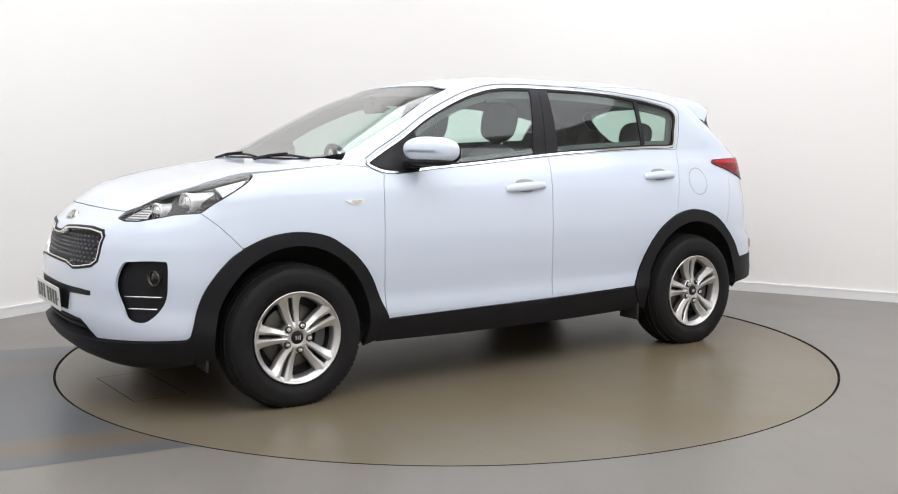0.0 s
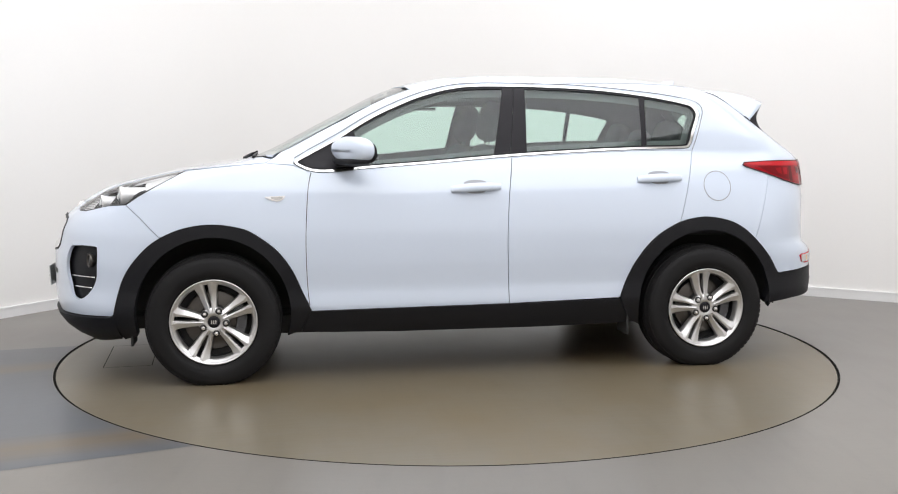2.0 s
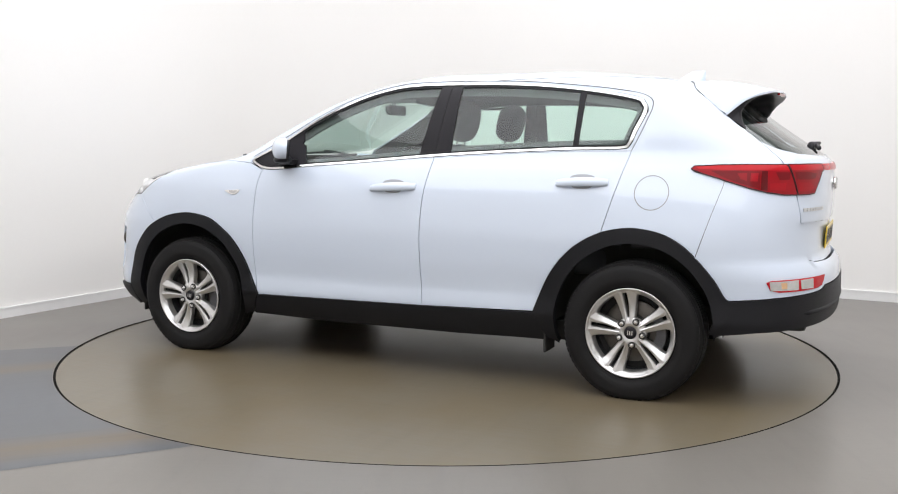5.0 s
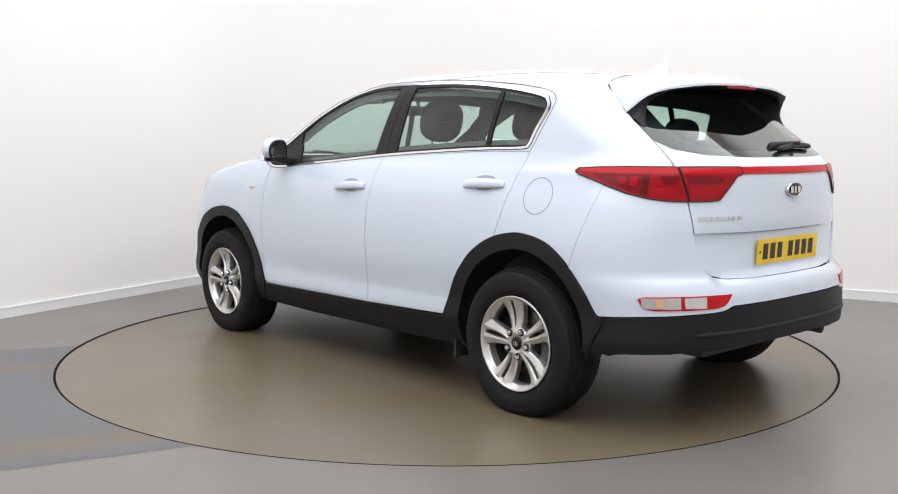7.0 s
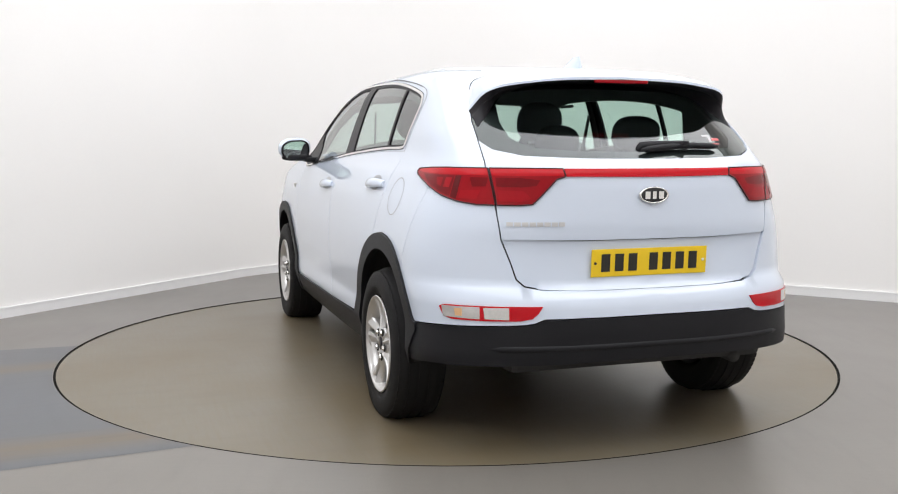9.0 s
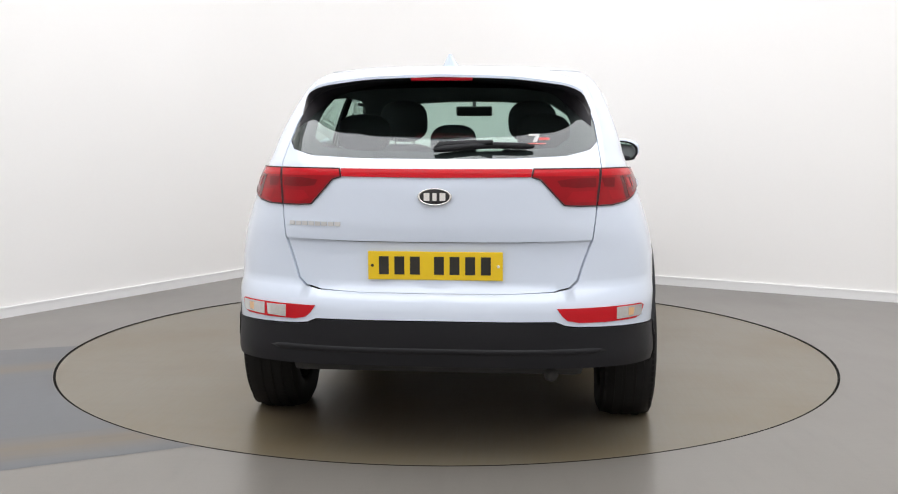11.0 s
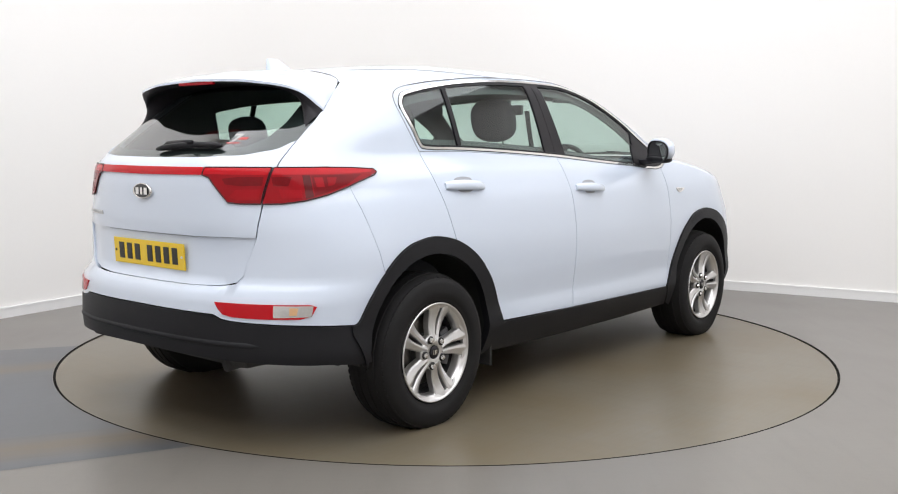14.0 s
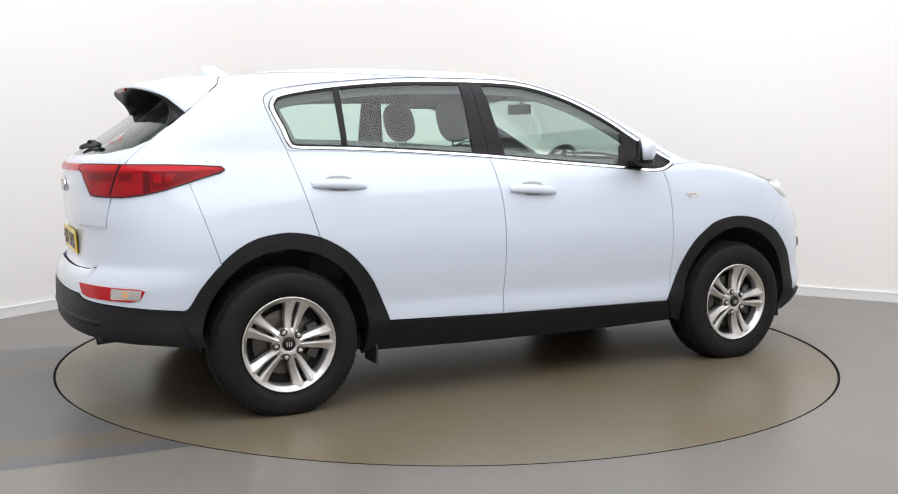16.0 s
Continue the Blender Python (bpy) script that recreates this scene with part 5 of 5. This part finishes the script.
# model lettering as plain bars
for i in range(8):
    bm = bmesh.new()
    a, b = 0.585 - 0.0275 * i, 0.585 - 0.0275 * i - 0.023
    c = [surf("R", y, z, o)[0] for o in (0.003, 0.0005) for y, z in ((a, 0.928), (b, 0.928), (b, 0.912), (a, 0.912))]
    vs = [bm.verts.new(p) for p in c]
    bm.faces.new(vs[:4])
    for j in range(4):
        bm.faces.new((vs[j], vs[(j + 1) % 4], vs[4 + (j + 1) % 4], vs[4 + j]))
    bmesh.ops.recalc_face_normals(bm, faces=bm.faces)
    part("letter_bar", bm, GREYTEXT, tailgate)
# sticker inside the rear window
for nm, mt, pts in (("sticker", STICKERWHITE, ((0.352, 1.272), (0.398, 1.272), (0.384, 1.240), (0.368, 1.240), (0.380, 1.264), (0.352, 1.264))),
                    ("sticker", STICKERRED, ((0.395, 1.258), (0.435, 1.258), (0.435, 1.248), (0.392, 1.248))),
                    ("sticker", STICKERRED, ((0.352, 1.236), (0.42, 1.236), (0.42, 1.232), (0.352, 1.232)))):
    made = skin(R(*pts), (), -0.003, 0, 0.02, 0)
    link(nm, shell_mesh(nm, made, 0, "R"), mt, rear_window, "small sticker")


# ---- wheels ----
RIM_R, TYRE_R, AXLE = 0.2205, 0.346, 0.327


def make_wheel(phase):
    """A wheel whose face looks along +y, its first pair of spokes turned by phase degrees."""
    wheel = new("wheel")
    wheel.parent = car
    tagged(wheel, "wheel with silver five-twin-spoke alloy rim and black tyre")
    up = pose(0, 0, 0, -90, 0, 0)
    bm = bmesh.new()
    prof = [(0.212, -0.105), (0.222, -0.112), (0.26, -0.120), (0.295, -0.117), (0.318, -0.105), (0.328, -0.085), (0.334, -0.05), (0.335, 0.0), (0.334, 0.05), (0.328, 0.085), (0.318, 0.105), (0.311, 0.109), (0.308, 0.112),
            (0.295, 0.117), (0.26, 0.121), (0.238, 0.1185), (0.236, 0.1165), (0.226, 0.114), (0.219, 0.110), (0.212, 0.100), (0.205, 0.06), (0.205, -0.08)]
    lathe(bm, prof, up, 96, closed=True)
    tyre = part("tyre", bm, RUBBER, wheel, "black rubber tyre", smooth=40)
    bm = bmesh.new()
    for i in range(72):
        a = 2 * math.pi * i / 72
        for s in (1, -1):
            box(bm, (0.3165, 0, s * 0.086), (0.014, 0.020, 0.034), up @ pose(0, 0, 0, 0, 0, math.degrees(a)))
    for r0 in (-0.045, 0.0, 0.045):
        lathe(bm, [(0.333, r0 - 0.016), (0.338, r0 - 0.015), (0.338, r0 + 0.015), (0.333, r0 + 0.016)], up, 72)
    part("tread", bm, RUBBER, tyre, "tread blocks")
    bm = bmesh.new()
    lathe(bm, [(0.2135, 0.112), (0.2115, 0.1155), (0.2085, 0.116), (0.2035, 0.110), (0.197, 0.100), (0.190, 0.088)], up, 96)
    part("rim", bm, ALLOY, wheel, "silver alloy rim", smooth=50)
    # barrel takes the darker alloy: shade behind the spokes is in its colour
    bm = bmesh.new()
    lathe(bm, [(0.190, 0.088), (0.186, 0.070), (0.182, -0.06), (0.195, -0.10)], up, 64)
    part("rim_barrel", bm, ALLOYDARK, wheel, "dark inner rim barrel", smooth=50)
    # twin spokes
    for i in range(5):
        m = up @ pose(0, 0, 0, 0, 0, 72 * i + phase)
        for s in (1, -1):
            bm = bmesh.new()
            rows = []
            for t in np.linspace(0, 1, 11):
                r = 0.050 + (0.200 - 0.050) * t
                inner = 0.0010 + 0.0078 * min(1, t / 0.55) ** 0.9
                outer = 0.026 + 0.034 * t + 0.020 * max(0, (t - 0.70) / 0.30) ** 2
                h = 0.102 - 0.013 * math.sin(math.pi * min(1, t * 1.05)) + 0.006 * t
                ridge = inner + (outer - inner) * 0.30
                rows.append([bm.verts.new(m @ Vector((r, s * dy, hz))) for dy, hz in ((inner, h - 0.045), (inner, h - 0.007), (inner + 0.003, h - 0.001), (ridge, h + 0.0015), (outer - 0.004, h - 0.009), (outer, h - 0.016), (outer, h - 0.045))])
            for a, b in zip(rows, rows[1:]):
                for k in range(6):
                    bm.faces.new((a[k], a[k + 1], b[k + 1], b[k]))
            bm.faces.new(rows[0])
            bm.faces.new(rows[-1])
            bmesh.ops.recalc_face_normals(bm, faces=bm.faces)
            part("spoke", bm, ALLOY, wheel, smooth=22)
        bm = bmesh.new()
        rows = []
        for t in np.linspace(0, 1, 4):
            r = 0.190 + 0.013 * t
            h = 0.102 + 0.008 * t
            rows.append([bm.verts.new(m @ Vector((r * math.cos(q * 0.40), r * math.sin(q * 0.40), h - 0.006 * abs(q) ** 3))) for q in np.linspace(-1, 1, 9)])
        low = [bm.verts.new(v.co - (m.to_3x3() @ Vector((0, 0, 0.03)))) for v in rows[0]]
        rows = [low] + rows
        for a, b in zip(rows, rows[1:]):
            for k in range(8):
                bm.faces.new((a[k], a[k + 1], b[k + 1], b[k]))
        bmesh.ops.recalc_face_normals(bm, faces=bm.faces)
        part("spoke_web", bm, ALLOY, wheel, smooth=30)
        # the lip that closes the opening between two pairs
        bm = bmesh.new()
        mm = up @ pose(0, 0, 0, 0, 0, 72 * i + phase + 36)
        rows = [[bm.verts.new(mm @ Vector((r * math.cos(q * 0.33), r * math.sin(q * 0.33), h))) for q in np.linspace(-1, 1, 9)] for r, h in ((0.183, 0.050), (0.185, 0.084), (0.190, 0.095), (0.202, 0.106))]
        for a, b in zip(rows, rows[1:]):
            for k in range(8):
                bm.faces.new((a[k], a[k + 1], b[k + 1], b[k]))
        bmesh.ops.recalc_face_normals(bm, faces=bm.faces)
        part("opening_lip", bm, ALLOY, wheel, smooth=25)
    bm = bmesh.new()
    lathe(bm, [(0.072, 0.055), (0.075, 0.084), (0.070, 0.093), (0.050, 0.098), (0.032, 0.099), (0.029, 0.094)], up, 48)
    part("hub", bm, ALLOY, wheel, "silver hub", smooth=40)
    bm = bmesh.new()
    lathe(bm, [(0.029, 0.094), (0.028, 0.101), (0.022, 0.103), (0.0005, 0.104)], up, 32)
    cap = part("hub_cap", bm, PILLAR, wheel, "black hub cap", smooth=40)
    bm = bmesh.new()
    for y in (-0.010, 0.0, 0.010):
        box(bm, (y, 0.0, 0.1045), (0.005, 0.020, 0.001), up)
    part("cap_shape", bm, CHROME, cap, "plain light shapes")
    for i in range(5):
        m = up @ pose(0, 0, 0, 0, 0, 72 * i + phase + 36) @ Matrix.Translation((0.0590, 0, 0))
        # flat dark disc paints the shaded hole round each nut
        bm = bmesh.new()
        lathe(bm, [(0.0170, 0.096), (0.0170, 0.1010), (0.0005, 0.1012)], m, 20)
        part("nut_seat", bm, LINER, wheel, smooth=40)
        bm = bmesh.new()
        lathe(bm, [(0.0120, 0.095), (0.0120, 0.103), (0.009, 0.110), (0.0005, 0.111)], m, 6)
        part("wheel_nut", bm, CHROME, wheel)
    bm = bmesh.new()
    lathe(bm, [(0.075, 0.03), (0.145, 0.03), (0.148, 0.026), (0.148, 0.008), (0.075, 0.008)], up, 48)
    part("brake_disc", bm, DISC, wheel, "worn steel brake disc", smooth=40)
    bm = bmesh.new()
    lathe(bm, [(0.05, 0.055), (0.078, 0.05), (0.080, 0.0)], up, 40)
    lathe(bm, [(0.184, 0.0), (0.08, -0.005)], up, 48)
    part("hub_carrier", bm, LINER, wheel, smooth=40)
    bm = bmesh.new()
    for a in (-24, -8, 8, 24):
        box(bm, (0.135, 0, 0.028), (0.05, 0.045, 0.05), up @ pose(0, 0, 0, 0, 0, 180 + a), bevel=0.006)
    part("brake_caliper", bm, ALLOYDARK, wheel, "grey brake caliper")
    # a slightly larger rim in a slightly lower tyre
    for ob in wheel.children_recursive:
        for v in ob.data.vertices:
            r = math.hypot(v.co.x, v.co.z)
            k = RIM_R / 0.2135 if r < 0.2135 else (RIM_R + (r - 0.2135) * (TYRE_R - RIM_R) / (0.338 - 0.2135)) / r
            v.co.x, v.co.z = v.co.x * k, v.co.z * k
            # the tyre stands flat on the ground and bulges a little there
            if v.co.z < -AXLE:
                v.co.z = -AXLE
            if v.co.z < -0.24:
                v.co.y *= 1 + 0.05 * min(1, (-0.24 - v.co.z) / 0.05)
    return wheel


OUT = 0.800
for x, y, phase, half_turn in ((FRONT, OUT, 65, 0), (REAR, OUT, 63, 0), (FRONT, -OUT, 38, 180), (REAR, -OUT, 41, 180)):
    make_wheel(phase).matrix_basis = pose(x, y, AXLE + SUNK, 0, 0, half_turn)


# ---- interior ----
def seat(x, y, wide, high, rest=True, bench=False):
    """A seat facing forward: cushion, backrest, head restraint."""
    s = new("rear_seat" if bench else "front_seat")
    s.parent = car
    tagged(s, "dark cloth rear bench" if bench else "dark cloth front seat")
    bm = bmesh.new()
    puff(bm, (x + 0.05, y, 0.62), (0.27, wide, 0.10), 3.4)
    part("cushion", bm, CLOTH, s, smooth=60)
    lean = pose(x - 0.20, y, 0.66, 0, -14, 0)
    bm = bmesh.new()
    puff(bm, (0, 0, high / 2 - 0.02), (0.085, wide * 0.98, high / 2), 3.2, lean)
    part("backrest", bm, CLOTH, s, smooth=60)
    for yy, w in ([(0.42, 0.125), (0, 0.11), (-0.42, 0.125)] if bench else [(0, 0.145)]):
        low = 0.05 if bench and yy == 0 else 0
        bm = bmesh.new()
        puff(bm, (0.01, yy, high + (0.115 if not bench else 0.075) - low), (0.070 if not bench else 0.06, w * (0.95 if not bench else 1), 0.118 if not bench else 0.088), 2.7, lean)
        head = part("head_restraint", bm, CLOTH, s, "dark cloth head restraint", smooth=60)
        for d in (0.055, -0.055):
            bm = bmesh.new()
            tube(bm, [tuple(lean @ Vector((0.0, yy + d, high - 0.08))), tuple(lean @ Vector((0.0, yy + d, high + 0.04 - low)))], 0.007, 8)
            part("restraint_post", bm, CHROME, head, smooth=60)
    return s


seat(0.15, 0.37, 0.25, 0.60)
seat(0.15, -0.37, 0.25, 0.60)
seat(-0.93, 0.0, 0.64, 0.56, bench=True)
bm = bmesh.new()
rows = []
for y in np.linspace(-0.74, 0.74, 25):
    hump = 0.035 * math.exp(-((y + 0.37) / 0.20) ** 2) + 0.012 * math.exp(-(y / 0.15) ** 2)
    rows.append([bm.verts.new((x, y, z)) for x, z in ((0.62, 0.60), (0.60, 0.88), (0.63, 1.0 + hump), (0.70, 1.055 + hump), (0.80, 1.065 + hump * 0.6), (0.95, 1.06), (1.06, 1.09), (1.10, 1.05))])
for a, b in zip(rows, rows[1:]):
    for k in range(7):
        bm.faces.new((a[k], a[k + 1], b[k + 1], b[k]))
bmesh.ops.recalc_face_normals(bm, faces=bm.faces)
dash = part("dashboard", bm, TRIM, car, "dark moulded dashboard", smooth=50)
bm = bmesh.new()
m = Matrix.Translation((0.44, -0.37, 1.045)) @ pose(0, 0, 0, 0, -66, 0)
lathe(bm, [(0.185 + 0.015 * math.cos(a), 0.015 * math.sin(a)) for a in [2 * math.pi * i / 10 for i in range(10)]], m, 40, closed=True)
for a in (0, 130, 230):
    box(bm, (0.09, 0, 0), (0.18, 0.035, 0.018), m @ pose(0, 0, 0, 0, 0, a), bevel=0.005)
puff(bm, (0, 0, 0), (0.065, 0.065, 0.03), 2.5, m)
tube(bm, [(0.44, -0.37, 1.045), (0.66, -0.37, 0.95)], 0.03, 10)
part("steering_wheel", bm, TRIM, car, "black steering wheel", smooth=50)
bm = bmesh.new()
box(bm, (0.42, 0, 1.435), (0.03, 0.23, 0.062), pose(0, 0, 0), bevel=0.012)
tube(bm, [(0.43, 0, 1.45), (0.44, 0, 1.505)], 0.012, 8)
part("rear_view_mirror", bm, TRIM, car, "black rear-view mirror")
bm = bmesh.new()
box(bm, (-0.15, 0, 0.62), (1.2, 0.20, 0.28), bevel=0.04)
part("centre_console", bm, TRIM, car, "dark centre console")
bm = bmesh.new()
box(bm, (-1.62, 0, 0.72), (0.75, 1.20, 0.04), bevel=0.01)
box(bm, (-1.40, 0, 1.09), (0.42, 1.28, 0.012), bevel=0.004)
part("parcel_shelf", bm, TRIM, car, "black parcel shelf and boot floor")
mirrored(lambda bm: box(bm, (0.02, 0.66, 1.46), (0.16, 0.02, 0.018), bevel=0.006), "grab_handle", TRIM, car, "grey grab handle")
def belt(bm):
    pts = [(-0.30, 0.655, 1.40), (-0.27, 0.65, 1.30), (-0.20, 0.64, 1.10), (-0.16, 0.64, 0.80)]
    rows = [[bm.verts.new((x + d, y, z)) for d in (-0.022, 0.022)] for x, y, z in pts]
    for a, b in zip(rows, rows[1:]):
        bm.faces.new((a[0], a[1], b[1], b[0]))
mirrored(belt, "seat_belt", TRIM, car, "dark seat belt")

# service hatch and scraps on the turntable
hatch_m = pose(0, 0, 0, 0, 0, -(THETA + RATE * 1.8))
bm = bmesh.new()
corners = [(-1.869, -0.691), (-1.62, -0.623), (-1.778, -0.064), (-2.027, -0.132)]
loop = [(hatch_m @ Vector((*c, 0))).xy for c in corners]
for a, b in zip(loop, loop[1:] + loop[:1]):
    d = (b - a).normalized()
    n = Vector((-d.y, d.x)) * 0.002
    bm.faces.new([bm.verts.new((*p, 0.001)) for p in (a - n, b - n, b + n, a + n)])
bmesh.ops.recalc_face_normals(bm, faces=bm.faces)
part("service_hatch", bm, DARKGAP, turntable, "dark seam of a rectangular service hatch")


def motions():
    rows, table = [], []
    for i in range(33):
        t = i / 2
        turn = pose(0, 0, 0, 0, 0, THETA + RATE * t)
        rows.append((t, turn @ pose(0, AWAY, 0)))
        table.append((t, turn @ pose(0, 0, SUNK)))
    walk(car, rows)
    walk(turntable, table)


motions()
